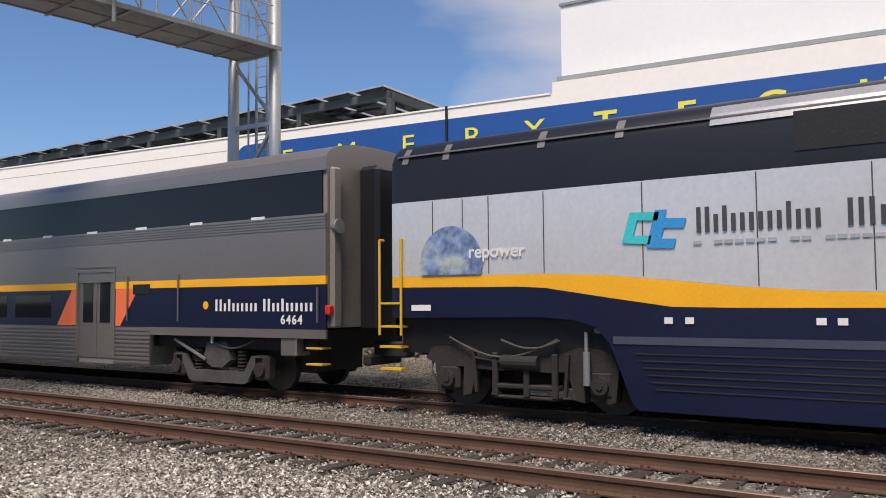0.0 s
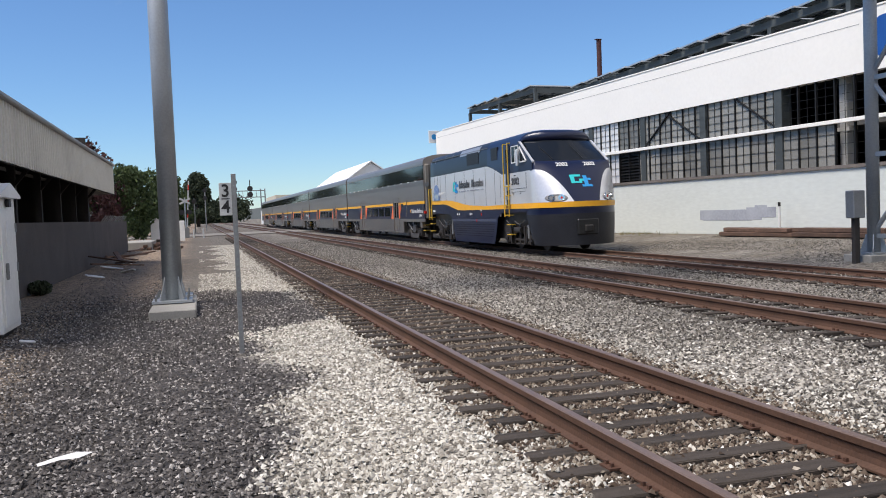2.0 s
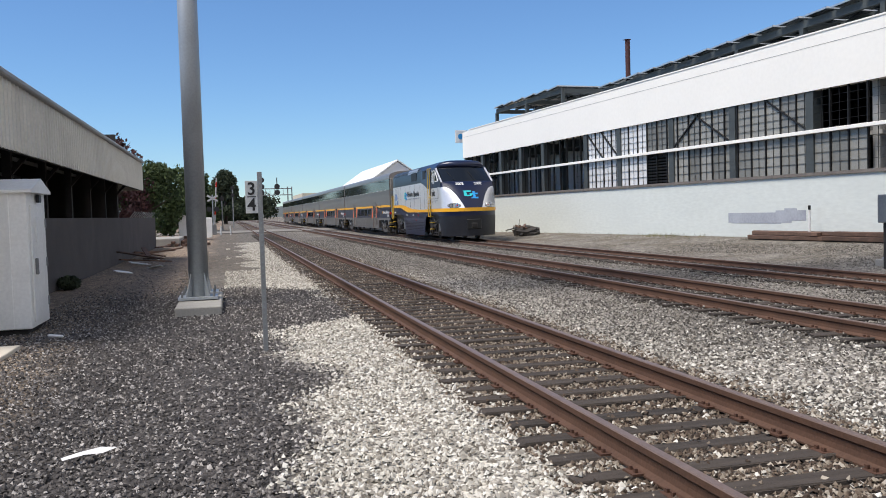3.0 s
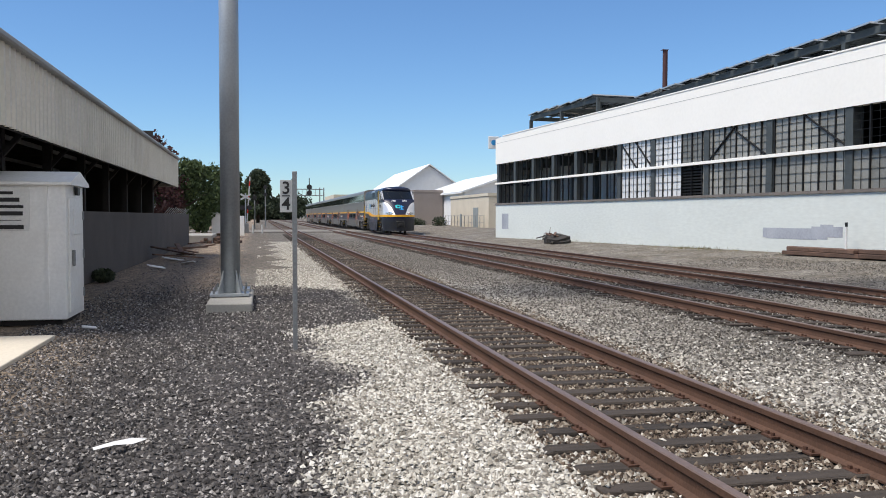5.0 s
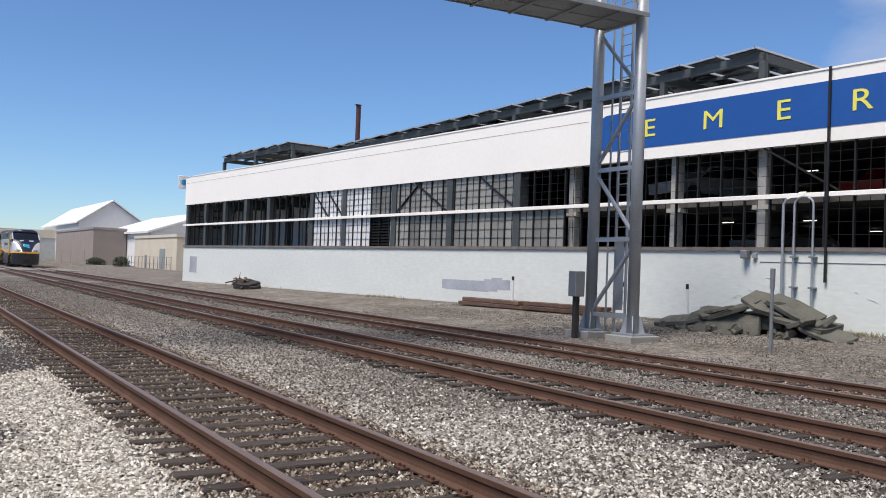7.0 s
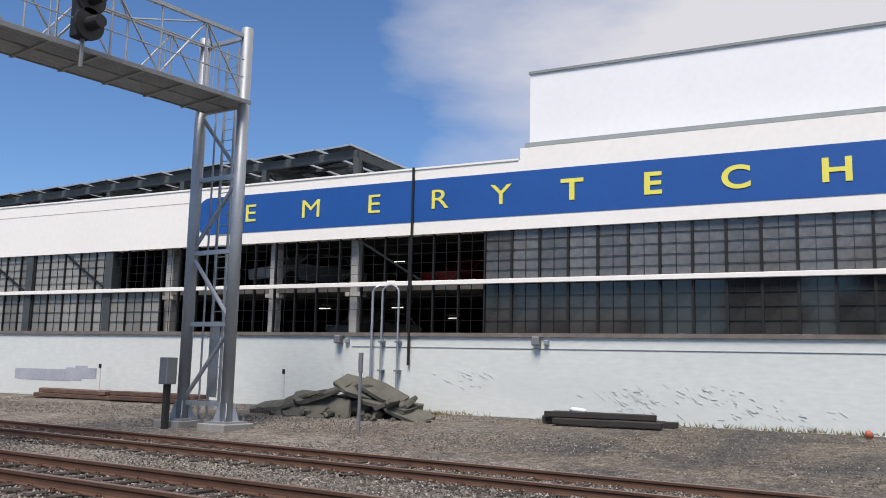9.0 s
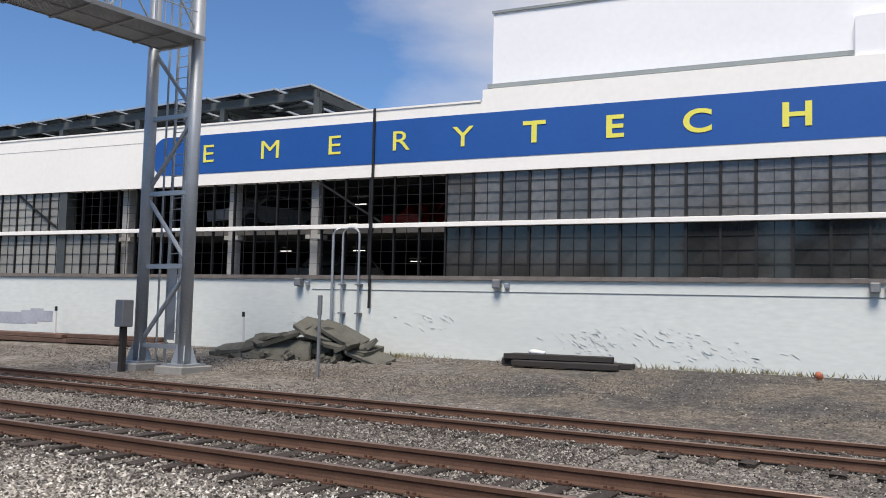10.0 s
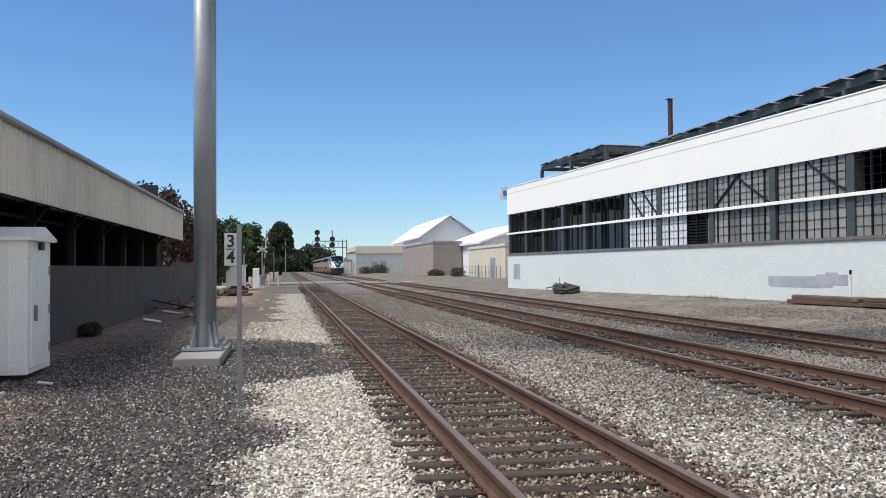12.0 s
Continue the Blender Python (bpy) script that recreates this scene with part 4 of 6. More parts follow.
def coach_truck(parent, y, label):
    """Light truck: a dropped equaliser beam between the journals, a pale bolster casting over it."""
    base, r = 2.53, .46
    t = part("truck", boxes((-1.0, 1.0, y - .3, y + .3, .55, .95), (-1.2, -1.05, y - 1.6, y + 1.6, .82, .98), (1.05, 1.2, y - 1.6, y + 1.6, .82, .98), bevel=.04), M["truck"], parent, label)
    wheelsets(t, y, r, base)
    for sx in (-1, 1):
        prof = [(-1.3, .52), (-1.3, .72), (-1.0, .72), (-.8, .4), (.8, .4), (1.0, .72), (1.3, .72), (1.3, .52), (1.06, .48), (.9, .2), (.78, .15), (-.78, .15), (-.9, .2), (-1.06, .48)]
        part("equaliser_beam", prism(bmesh.new(), [(y + a, b) for a, b in prof], "x", *sorted((sx * 1.28, sx * 1.36))), M["truck_pale"], t, "dusty grey dropped equaliser beam")
        for d in (-base / 2, base / 2):
            bm = box(bmesh.new(), *sorted((sx * 1.1, sx * 1.36)), y + d - .2, y + d + .2, .24, .74, bevel=.05)
            rod(bm, (sx * 1.34, y + d, r), (sx * 1.42, y + d, r), .14, 14)
            part("axle_box", bm, M["truck_cast"], t)
        bm = prism(bmesh.new(), [(y - .42, .62), (y - .3, .98), (y + .3, .98), (y + .42, .62), (y + .16, .46), (y - .16, .46)], "x", *sorted((sx * 1.2, sx * 1.38)))
        part("bolster", bm, M["truck_pale"], t, "pale grey bolster casting")
        for d in (-.66, .66):
            bm = bmesh.new()
            for k in range(6):
                rod(bm, (sx * 1.26, y + d, .42 + .07 * k), (sx * 1.26, y + d, .455 + .07 * k), .11, 12)
            part("spring", bm, M["truck_cast"], t)
        part("anchor_rod", bar(bmesh.new(), (sx * 1.42, y + 1.3, 1.02), (sx * 1.42, y + .3, .62), .035, .05), M["galv_dark"], t)
        part("damper", rod(bmesh.new(), (sx * 1.4, y + .12, .95), (sx * 1.4, y + .12, 1.2), .03, 8), M["white_paint"], t)
        hose(t, [(sx * 1.4, y - 1.1 + .16 * k, 1.02 - .16 * math.sin(math.pi * k / 8)) for k in range(9)])
    return t


def text_bars(parent, x, a, b, base, xh, cap, m, breaks=(), tall=3):
    """Lettering that is not spelt out: upright bars of its height, spacing and colour."""
    n = int(abs(b - a) / .118)
    for i in range(n):
        if i in breaks:
            continue
        y = a + (b - a) * (i + .5) / n
        h = cap if i in (0, 1) or i % 7 == tall or i - 1 in breaks else xh
        part("name_bar", boxes((x - .003, x + .003, y - .03, y + .03, base, base + h)), m, parent)


def figures(name, text, size, m, parent, x, y, z, pitch, bold, stretch):
    for i, ch in enumerate(text):
        letters(name, ch, size, m, parent, west_face(x, y - pitch * (i - (len(text) - 1) / 2), z), .003, bold, stretch)


def ladder_rails(parent, x, ya, yb, z0, z1, steps):
    bm = bmesh.new()
    for y in (ya, yb):
        rod(bm, (x, y, z0), (x, y, z1), .024, 8)
        rod(bm, (x, y, z1), (x - math.copysign(.12, x), y, z1), .024, 8)
    part("grab_rail", bm, M["safety_yellow"], parent, "yellow grab rails")
    for z in steps:
        part("step", boxes((*sorted((x, x - math.copysign(.2, x))), min(ya, yb), max(ya, yb), z - .018, z + .018)), M["safety_yellow"], parent, "yellow step")


def build_coach(label):
    """Bilevel coach, its near end at y = 0."""
    L, H = 25.6, 1.53
    t = thing("passenger_coach", label, "railway coach", pose(10.66, 0, RAIL_TOP), group="coaches of the train")
    roof = [(-H, 4.34)] + [(-H * math.copysign(abs(math.cos(a)) ** .8, math.cos(a)), 4.34 + .5 * math.sin(a) ** .7) for a in [math.pi * i / 16 for i in range(1, 16)]] + [(H, 4.34)]
    part("roof", prism(bmesh.new(), roof, "y", 0, L), M["car_grey"], t, "grey curved roof")
    part("body", boxes((-H + .05, H - .05, .0, L - .06, 1.3, 4.34), (-H + .05, H - .05, 5.3, L - 5.3, .42, 1.3)), M["car_end"], t, "brownish grey end walls")
    for sx in (-1, 1):
        def slab(a, b, z0, z1, proud=0.0):
            x0, x1 = sx * (H - .05), sx * (H + proud)
            return (min(x0, x1), max(x0, x1), a, b, z0, z1)
        part("roof_flank", boxes(slab(0, L, 4.24, 4.34)), M["car_grey"], t)
        part("upper_window", boxes(slab(.1, L - .1, 3.43, 4.24, -.012)), M["train_glass"], t, "continuous dark upper window band")
        part("fluted_panel", boxes(slab(0, L, 3.14, 3.43, -.004)), M["car_grey"], t, "fluted stainless panel")
        for i in range(5):
            part("flute", boxes(slab(0, L, 3.16 + .054 * i, 3.19 + .054 * i, .012)), M["car_grey"], t)
        part("side_panel", boxes(slab(0, L, 2.27, 3.14)), M["car_grey"], t, "plain grey side panel")
        stripe = [(0, 6.46), (7.86, 17.74), (19.14, L)]
        for a, b in stripe:
            part("stripe", boxes(slab(a, b, 2.11, 2.27, .003)), M["train_yellow"], t, "golden yellow stripe")
            part("lower_panel", boxes(slab(a, b, 1.27, 2.11)), M["navy"], t, "navy blue lower panel")
        part("skirt_end", boxes(slab(.0, 5.3, 1.10, 1.27)), M["car_grey"], t)
        part("skirt_end", boxes(slab(L - 5.3, L, 1.10, 1.27)), M["car_grey"], t)
        skirt = bmesh.new()
        for a, b in ((5.15, 6.46), (7.86, 17.74), (19.14, L - 5.15)):
            box(skirt, *slab(a, b, .42, 1.27, -.01))
            for i in range(9):
                box(skirt, *slab(a, b, .46 + .09 * i, .50 + .09 * i, .01))
        part("skirt", skirt, M["car_grey"], t, "fluted grey skirt")
        for dy in (7.16, 18.44):
            d = part("door", boxes(slab(dy - .7, dy + .7, .55, 2.5, -.03)), M["car_grey"], t, "grey double sliding door")
            for o in (-.33, .33):
                part("door_window", boxes(slab(dy + o - .19, dy + o + .19, 1.35, 2.3, -.02)), M["train_glass"], d)
            part("door_frame", boxes(slab(dy - .76, dy - .69, .55, 2.58, .02), slab(dy + .69, dy + .76, .55, 2.58, .02), slab(dy - .02, dy + .02, .55, 2.5, -.01), slab(dy - .76, dy + .76, 2.5, 2.58, .02)), M["car_grey"], d)
            part("door_header", boxes(slab(dy - .76, dy + .76, 2.58, 2.62)), M["car_grey"], d)
            for pts in ([(dy + .78, 1.28), (dy + 1.55, 1.28), (dy + .95, 2.105), (dy + .78, 2.105)], [(dy - .78, 1.28), (dy - .95, 1.28), (dy - 1.6, 2.105), (dy - .78, 2.105)]):
                bm = bmesh.new()
                prism(bm, pts, "x", *sorted((sx * (H - .02), sx * (H + .006))))
                part("door_flash", bm, M["orange"], d, "slanted orange flash beside the door")
        wins = [(9.0 + 2.0 * i, 10.6 + 2.0 * i) for i in range(4)]
        for a, b in wins:
            part("lower_window", boxes(slab(a, b, 1.45, 2.0, .005)), M["train_glass"], t, "dark lower window")
        for i in range(13):
            part("placard", boxes(slab(1.6 + i * 1.85, 1.98 + i * 1.85, 3.40, 3.46, .008)), M["white_paint"], t)
        # lettering stands as plain bars
        if sx < 0:
            text_bars(t, -H - .004, 3.05, 1.78, 1.61, .16, .24, M["white_paint"])
            text_bars(t, -H - .004, 1.66, .30, 1.61, .16, .24, M["white_paint"], (), 4)
            figures("car_number", "6464", .24, M["white_paint"], t, -H - .006, .87, 1.37, .15, .006, 1.0)
            part("roundel", rod(bmesh.new(), (-H - .006, 3.32, 1.73), (-H, 3.32, 1.73), .085, 12), M["train_yellow"], t)
            part("horn", rod(rod(bmesh.new(), (-1.40, -.02, 3.18), (-1.40, -.2, 3.18), .05, 10, .13), (-1.40, -.2, 3.18), (-1.40, -.24, 3.18), .14, 14), M["galv_dark"], t, "round grey horn")
            for q, top in ((.16, 2.05), (4.15, 2.4), (5.9, 2.4)):
                part("grab_bar", boxes((-H - .05, -H - .02, q, q + .03, 1.4, top)), M["car_grey"], t)
            part("vent_grille", boxes(slab(5.15, 5.75, 1.98, 2.2, .01)), M["black_paint"], t)
    for y in (0, L):
        e = -1 if y == 0 else 1
        vest = part("end_diaphragm", boxes((-.62, .62, *sorted((y, y + e * .5)), 1.2, 4.4), bevel=.08), M["dark_hood"], t, "black rubber gangway")
        part("end_post", boxes((-1.45, -1.2, *sorted((y, y + e * .12)), 1.3, 4.3), (1.2, 1.45, *sorted((y, y + e * .12)), 1.3, 4.3), bevel=.04), M["car_end"], t)
        part("coupler", boxes((-.16, .16, *sorted((y, y + e * .8)), .7, 1.0), (-.5, .5, *sorted((y, y + e * .2)), .55, .75), bevel=.03), M["truck"], t)
    for sx in (-1.5, 1.5):
        part("marker_lamp", boxes((sx - .07, sx + .07, -.12, 0, 1.55, 1.72), bevel=.02), M["red_lamp"], t, "red marker lamp")
    part("underframe", boxes((-1.3, 1.3, .4, L - .4, .85, 1.25), (-.7, .7, 1.0, L - 1.0, .4, .9)), M["truck"], t)
    for z in (.62, .92):
        part("step", boxes((-1.5, -1.25, .12, .52, z - .015, z + .015)), M["safety_yellow"], t, "yellow step")
    part("step_box", boxes((-1.5, -1.1, .78, 1.2, .76, 1.10), bevel=.02), M["car_grey"], t)
    coach_truck(t, 3.15, "dark coach truck with a grey equaliser beam")
    coach_truck(t, L - 3.15, "dark coach truck with a grey equaliser beam")
    return t


def build_loco():
    """Streamlined diesel, its rear end at y = 0 and its nose towards -y; heights above the rail."""
    t = thing("locomotive", "silver, navy and gold diesel passenger locomotive", "locomotive", pose(10.66, 0, RAIL_TOP))
    S = [0, .1, 1, 2, 3, 4, 5, 6, 7, 8, 9, 9.6, 10.2, 10.8, 11.4, 12, 13, 13.5, 14.0, 14.5, 14.9, 15.3, 15.5, 15.7, 15.85, 15.98, 16.1]
    width = [(0, 1.52), (.1, 1.56), (14.0, 1.58), (14.9, 1.55), (15.3, 1.49), (15.6, 1.40), (15.85, 1.24), (16.0, 1.02), (16.1, .78)]
    low = [(0, 2.02), (2.5, 2.0), (5.4, 1.66), (17, 1.64)]
    gold = [(0, 2.2), (3, 2.19), (7.5, 1.86), (9, 1.81), (14, 1.84), (17, 1.84)]
    grey = [(0, 3.48), (9.6, 3.5), (10.4, 3.36), (11.3, 3.06), (14.0, 3.06), (14.6, 3.04), (15.3, 2.88), (15.7, 2.55), (15.95, 2.15), (16.1, 1.84)]
    top = [(0, 4.62), (9.6, 4.66), (12, 4.70), (13.5, 4.68), (14.0, 4.52), (15.3, 3.26), (15.5, 3.0), (15.7, 2.68), (15.95, 2.2), (16.1, 1.86)]
    def at(sx, s, z, inset=0.0):
        return (sx * (lerp_table(width, s) - inset), -s, z)
    def side(sx, z0, z1, s0, s1, name, m, label, steps=1):
        keys = {a for a, b in z0} if isinstance(z0, list) else set()
        ss = sorted({s0, s1} | {s for s in S if s0 < s < s1} | {s for s in keys if s0 < s < s1})
        rows = []
        for s in ss:
            a, b = (lerp_table(q, s) if isinstance(q, list) else q for q in (z0, z1))
            rows.append([at(sx, s, a + (b - a) * k / steps) for k in range(steps + 1)])
        o = part(name, strip(bmesh.new(), rows), m, t, label)
        for f in o.data.polygons:
            f.use_smooth = True
        return o
    def roof_row(s):
        w, g, h = lerp_table(width, s), lerp_table(grey, s), lerp_table(top, s)
        row = []
        for k in range(-8, 9):
            u = abs(k) / 8
            x = math.copysign(w * math.sin(u * math.pi / 2) ** .62, k) if k else 0
            z = g + (h - g) * math.cos(u * math.pi / 2) ** (.34 if s < 15.1 else .5)
            row.append((x, -s, z))
        return row
    def roof(s0, s1, name, m, label, ks=range(17)):
        ss = sorted({s0, s1} | {s for s in S if s0 < s < s1})
        rows = [[roof_row(s)[k] for k in ks] for s in ss]
        o = part(name, strip(bmesh.new(), rows), m, t, label)
        for f in o.data.polygons:
            f.use_smooth = True
        return o
    for sx in (-1, 1):
        arch = [(0, 1.5), (2.9, 1.52), (3.5, 1.48), (3.85, 1.38), (4.05, 1.16), (4.2, .8), (4.36, .36), (4.48, .2), (10.2, .2), (10.34, .36), (10.5, .7), (10.64, 1.0), (10.78, 1.3), (11.0, 1.46), (11.3, 1.5), (14.0, 1.5)]
        side(sx, arch, low, 0, 14.0, "lower_panel", M["navy"], "navy skirt arched over the trucks")
        side(sx, low, gold, 0, 14.0, "stripe", M["train_yellow"], "golden yellow swoosh stripe")
        side(sx, gold, grey, 0, 14.0, "side_panel", M["silver"], "silver side panels")
        for s in (.9, 1.5, 2.0, 3.0, 4.6, 6.2, 7.6, 9.3, 10.5, 11.2):
            o = part("panel_seam", boxes((-.004, .004, -.008, .008, lerp_table(gold, s) + .02, lerp_table(grey, s) - .02)), M["ink"], t)
            o.matrix_local = pose(sx * (lerp_table(width, s) + .002), -s, 0)
        for i in range(6):
            o = part("skirt_rib", boxes((-.008, .008, -10.05 - .06 * i, -4.75 + .06 * i, .50 + .1 * i, .515 + .1 * i)), M["truck"], t)
            o.matrix_local = pose(sx * 1.575, 0, 0)
        part("skirt_band", boxes((sx * 1.575 - .006, sx * 1.575 + .006, -10.55, -4.12, 1.14, 1.25)), M["steel_blue"], t)
        # cab side windows and door
        part("cab_window", boxes((sx * 1.575 - .012, sx * 1.575 + .012, -13.36, -12.62, 3.46, 4.08)), M["train_glass"], t, "white-framed cab side window")
        part("window_frame", boxes(*[(sx * 1.575 - .02, sx * 1.575 + .02, a, b, c, d) for a, b, c, d in ((-13.39, -12.59, 3.43, 3.47), (-13.39, -12.59, 4.07, 4.11), (-13.39, -13.35, 3.47, 4.07), (-12.63, -12.59, 3.47, 4.07), (-13.01, -12.97, 3.47, 4.07))]), M["white_paint"], t)
        bm = bmesh.new()
        prism(bm, [(-13.54, 3.46), (-14.12, 3.46), (-13.54, 3.96)], "x", sx * 1.585 - .012, sx * 1.585 + .012)
        part("quarter_window", bm, M["train_glass"], t, "triangular quarter window")
        bm = bmesh.new()
        for a, b in (((-13.52, 3.44), (-14.18, 3.44)), ((-14.18, 3.44), (-13.52, 4.02)), ((-13.52, 3.44), (-13.52, 4.02))):
            bar(bm, (sx * 1.59, a[0], a[1]), (sx * 1.59, b[0], b[1]), .035, .05)
        part("window_frame", bm, M["white_paint"], t)
        part("cab_door", boxes((sx * 1.575 - .01, sx * 1.575 + .01, -12.34, -11.88, 2.62, 4.2)), M["navy"], t, "cab door")
        part("door_pane", boxes((sx * 1.585 - .01, sx * 1.585 + .01, -12.28, -11.94, 3.5, 4.02)), M["train_glass"], t)
        ladder_rails(t, sx * 1.66, -11.84, -12.36, 1.34, 4.25, (2.55, 2.18, 1.80, 1.40))
        for z in (1.02, .62):
            part("step", boxes((*sorted((sx * 1.4, sx * 1.62)), -12.34, -11.9, z - .018, z + .018)), M["safety_yellow"], t, "yellow step")
        for z in (2.2, 1.82):
            part("step_well", boxes((*sorted((sx * 1.572, sx * 1.584)), -12.28, -11.92, z, z + .2)), M["black_paint"], t)
        for k in range(7):
            part("louvre", boxes((*sorted((sx * 1.575, sx * 1.60)), -11.62, -11.44, 1.84 + .085 * k, 1.875 + .085 * k)), M["white_paint"], t)
        part("rain_gutter", boxes((*sorted((sx * 1.49, sx * 1.545)), -9.6, -.15, 4.265, 4.29)), M["car_grey"], t)
        part("box_panel", boxes((*sorted((sx * 1.575, sx * 1.59)), -11.2, -11.0, 1.34, 1.46)), M["truck_pale"], t)
        ladder_rails(t, sx * 1.6, -.25, .22, 1.2, 2.85, (1.75, 1.35, 1.0, .62))
        part("mirror", boxes((sx * 1.7 - .03, sx * 1.7 + .03, -13.58, -13.42, 3.3, 3.92), bevel=.01), M["silver"], t)
        part("exhaust_cover", strip(bmesh.new(), [[(p[0] * 1.012, p[1], p[2] + .012) for p in (roof_row(s)[k] for k in (range(1, 4) if sx < 0 else range(13, 16)))] for s in (5.6, 6.5, 7.6, 8.6)]), M["hatch"], t, "bare metal hatch panel")
        for s in (.25, 1.1, 2.9, 4.2):
            part("hood_band", strip(bmesh.new(), [[(p[0] * 1.008, p[1], p[2] + .01) for p in (roof_row(q)[k] for k in (range(1, 4) if sx < 0 else range(13, 16)))] for q in (s, s + .13)]), M["car_grey"], t)
        for a, b in ((-8.4, -6.7), (-10.9, -10.1)):
            part("engine_grille", boxes((*sorted((sx * 1.45, sx * 1.578)), a, b, 3.7, 4.22)), M["black_paint"], t)
    roof(0, 9.6, "hood", M["dark_hood"], "sooty black engine hood")
    roof(9.6, 13.3, "cab_roof", M["navy"], "navy cab roof")
    # nose: v runs down from the windscreen's foot to the stripe, u across
    def nose(u, v, out=0.0):
        sc, ss = 14.85 + 1.23 * v ** .69, 14.72 + .38 * v ** .6
        w = 1.50 + .07 * min(1, v * 3)
        s = sc - (sc - ss) * abs(u) ** 2.6
        ty = math.copysign((sc - ss) * 2.6 * abs(u) ** 1.6, u)
        nrm = Vector((ty, -w, .55 * (1 - v) * w)).normalized() * out
        return (w * u + nrm.x, -s + nrm.y, 3.38 - 1.54 * v + nrm.z)
    def edge(v):
        return .98 - .66 * max(0, (v - .2) / .8) ** .46
    def sheet(name, rows, m, label=""):
        o = part(name, strip(bmesh.new(), rows), m, t, label)
        for f in o.data.polygons:
            f.use_smooth = True
        return o
    vs = [0, .03, .07, .12, .2, .215, .24, .27, .3, .35, .4, .45, .5, .6, .7, .8, .9, 1]
    sheet("nose_front", [[nose(edge(v) * k / 8, v) for k in range(-8, 9)] for v in vs], M["navy"], "navy nose front")
    for sx in (-1, 1):
        sheet("nose_cheek", [[(sx * 1.58, -14.0, 3.38 - 1.54 * v), (sx * 1.575, -14.5, 3.38 - 1.54 * v)] + [nose(sx * (1 + (edge(v) - 1) * k / 7), v) for k in range(8)] for v in vs[4:]], M["silver"], "rounded silver nose cheek")
        sheet("nose_corner", [[(sx * 1.57, -14.2, 3.38 - 1.54 * v), nose(sx, v), nose(sx * edge(v), v)] for v in vs[:5]], M["navy"])
        # side of the cab below the windscreen pillar
        part("pillar_panel", prism(bmesh.new(), [(-13.25, 3.05), (-14.72, 3.05), (-14.72, 3.36), (-13.36, 4.22), (-13.25, 4.24)], "x", *sorted((sx * 1.46, sx * 1.575))), M["navy"], t)
        o = part("screen_pillar", bar(bmesh.new(), (sx * 1.50, -13.34, 4.22), (sx * 1.52, -14.74, 3.36), .1, .05), M["silver"], t, "silver windscreen pillar")
        # lamp pod
        def oval(a, k, out):
            return nose(sx * (.655 + .215 * math.cos(a) * k), .905 + .092 * math.sin(a) * k, out)
        bm = bmesh.new()
        ring = [bm.verts.new(oval(2 * math.pi * i / 24, 1, .012)) for i in range(24)]
        mid = [bm.verts.new(oval(2 * math.pi * i / 24, .86, .035)) for i in range(24)]
        for i in range(24):
            bm.faces.new((ring[i], ring[(i + 1) % 24], mid[(i + 1) % 24], mid[i]))
        bm.faces.new(mid)
        pod = part("lamp_pod", bm, M["lamp_glass"], t, "oval glazed lamp pod")
        for u, lens in ((.75, "lamp_glass"), (.56, "red_lamp")):
            a, b = Vector(nose(sx * u, .905, .01)), Vector(nose(sx * u, .905, .06))
            h = part("headlamp", rod(bmesh.new(), a, b, .125, 20), M["chrome"], pod, "round headlamp")
            part("lens", rod(bmesh.new(), b, b + (b - a) * .25, .045 if lens == "red_lamp" else .07, 16), M[lens], h)
    sc = [nose(k / 10, 1, .012) for k in range(-10, 11)]
    plan = [(-1.59, -14.0)] + [(a[0], a[1]) for a in sc] + [(1.59, -14.0)]
    sheet("front_stripe", [[(x, y, z) for x, y in plan] for z in (1.64, 1.84)], M["train_yellow"], "golden stripe round the nose")
    def apron_row(z, s0, k):
        return [(-1.57 * k, -s0, z)] + [(x * .985 * k, y + (1.64 - z) * .05 if abs(x) < 1.5 else min(y, -s0 - .05), z) for x, y in plan[1:-1]] + [(1.57 * k, -s0, z)]
    sheet("apron_top", [apron_row(1.64, 13.95, 1), apron_row(1.40, 14.0, 1)], M["navy"], "navy band under the stripe")
    sheet("apron", [apron_row(1.40, 14.0, 1), apron_row(1.05, 14.1, .995), apron_row(.7, 14.35, .985), apron_row(.25, 14.6, .965)], M["apron"], "sooty rounded front apron")
    # solid black box in place of the coupler hole's shade; no opening is cut
    part("coupler_hole_shade", boxes((-.42, .42, -16.1, -15.9, .62, 1.2), bevel=.04), M["black_paint"], t)
    part("apron_back", boxes((-1.4, 1.4, -15.0, -14.5, .35, 1.9)), M["truck"], t)
    # windscreen and brow
    def screen(u, v):
        return (u * (1.44 + .06 * v), -(14.06 - .7 * u * u + (.78 + .57 * u * u) * v), 4.22 - (.82 + .02 * u * u) * v)
    sheet("windscreen", [[screen(k / 8 * .96, v / 5) for k in range(-8, 9)] for v in range(6)], M["train_glass"], "wide dark raked windscreen")
    sheet("screen_sill", [[screen(k / 8, 1) for k in range(-8, 9)], [nose(k / 8, .0) for k in range(-8, 9)]], M["black_paint"])
    ra = roof_row(13.3)[2:15]
    lip = [(x * .98, y - .8 + .78 * (x / 1.5) ** 2, z - .17 * (1 - (x / 1.5) ** 2)) for x, y, z in ra]
    rows = [ra, [((a[0] + b[0]) / 2, (a[1] + b[1]) / 2, (a[2] + b[2]) / 2 + .03) for a, b in zip(ra, lip)], lip, [(x, y - .025, min(z - .04, 4.36)) for x, y, z in lip], [(x, y + .02, min(z - .06, 4.24)) for x, y, z in lip], [(x * .98, y + .2, min(z - .05, 4.22)) for x, y, z in lip]]
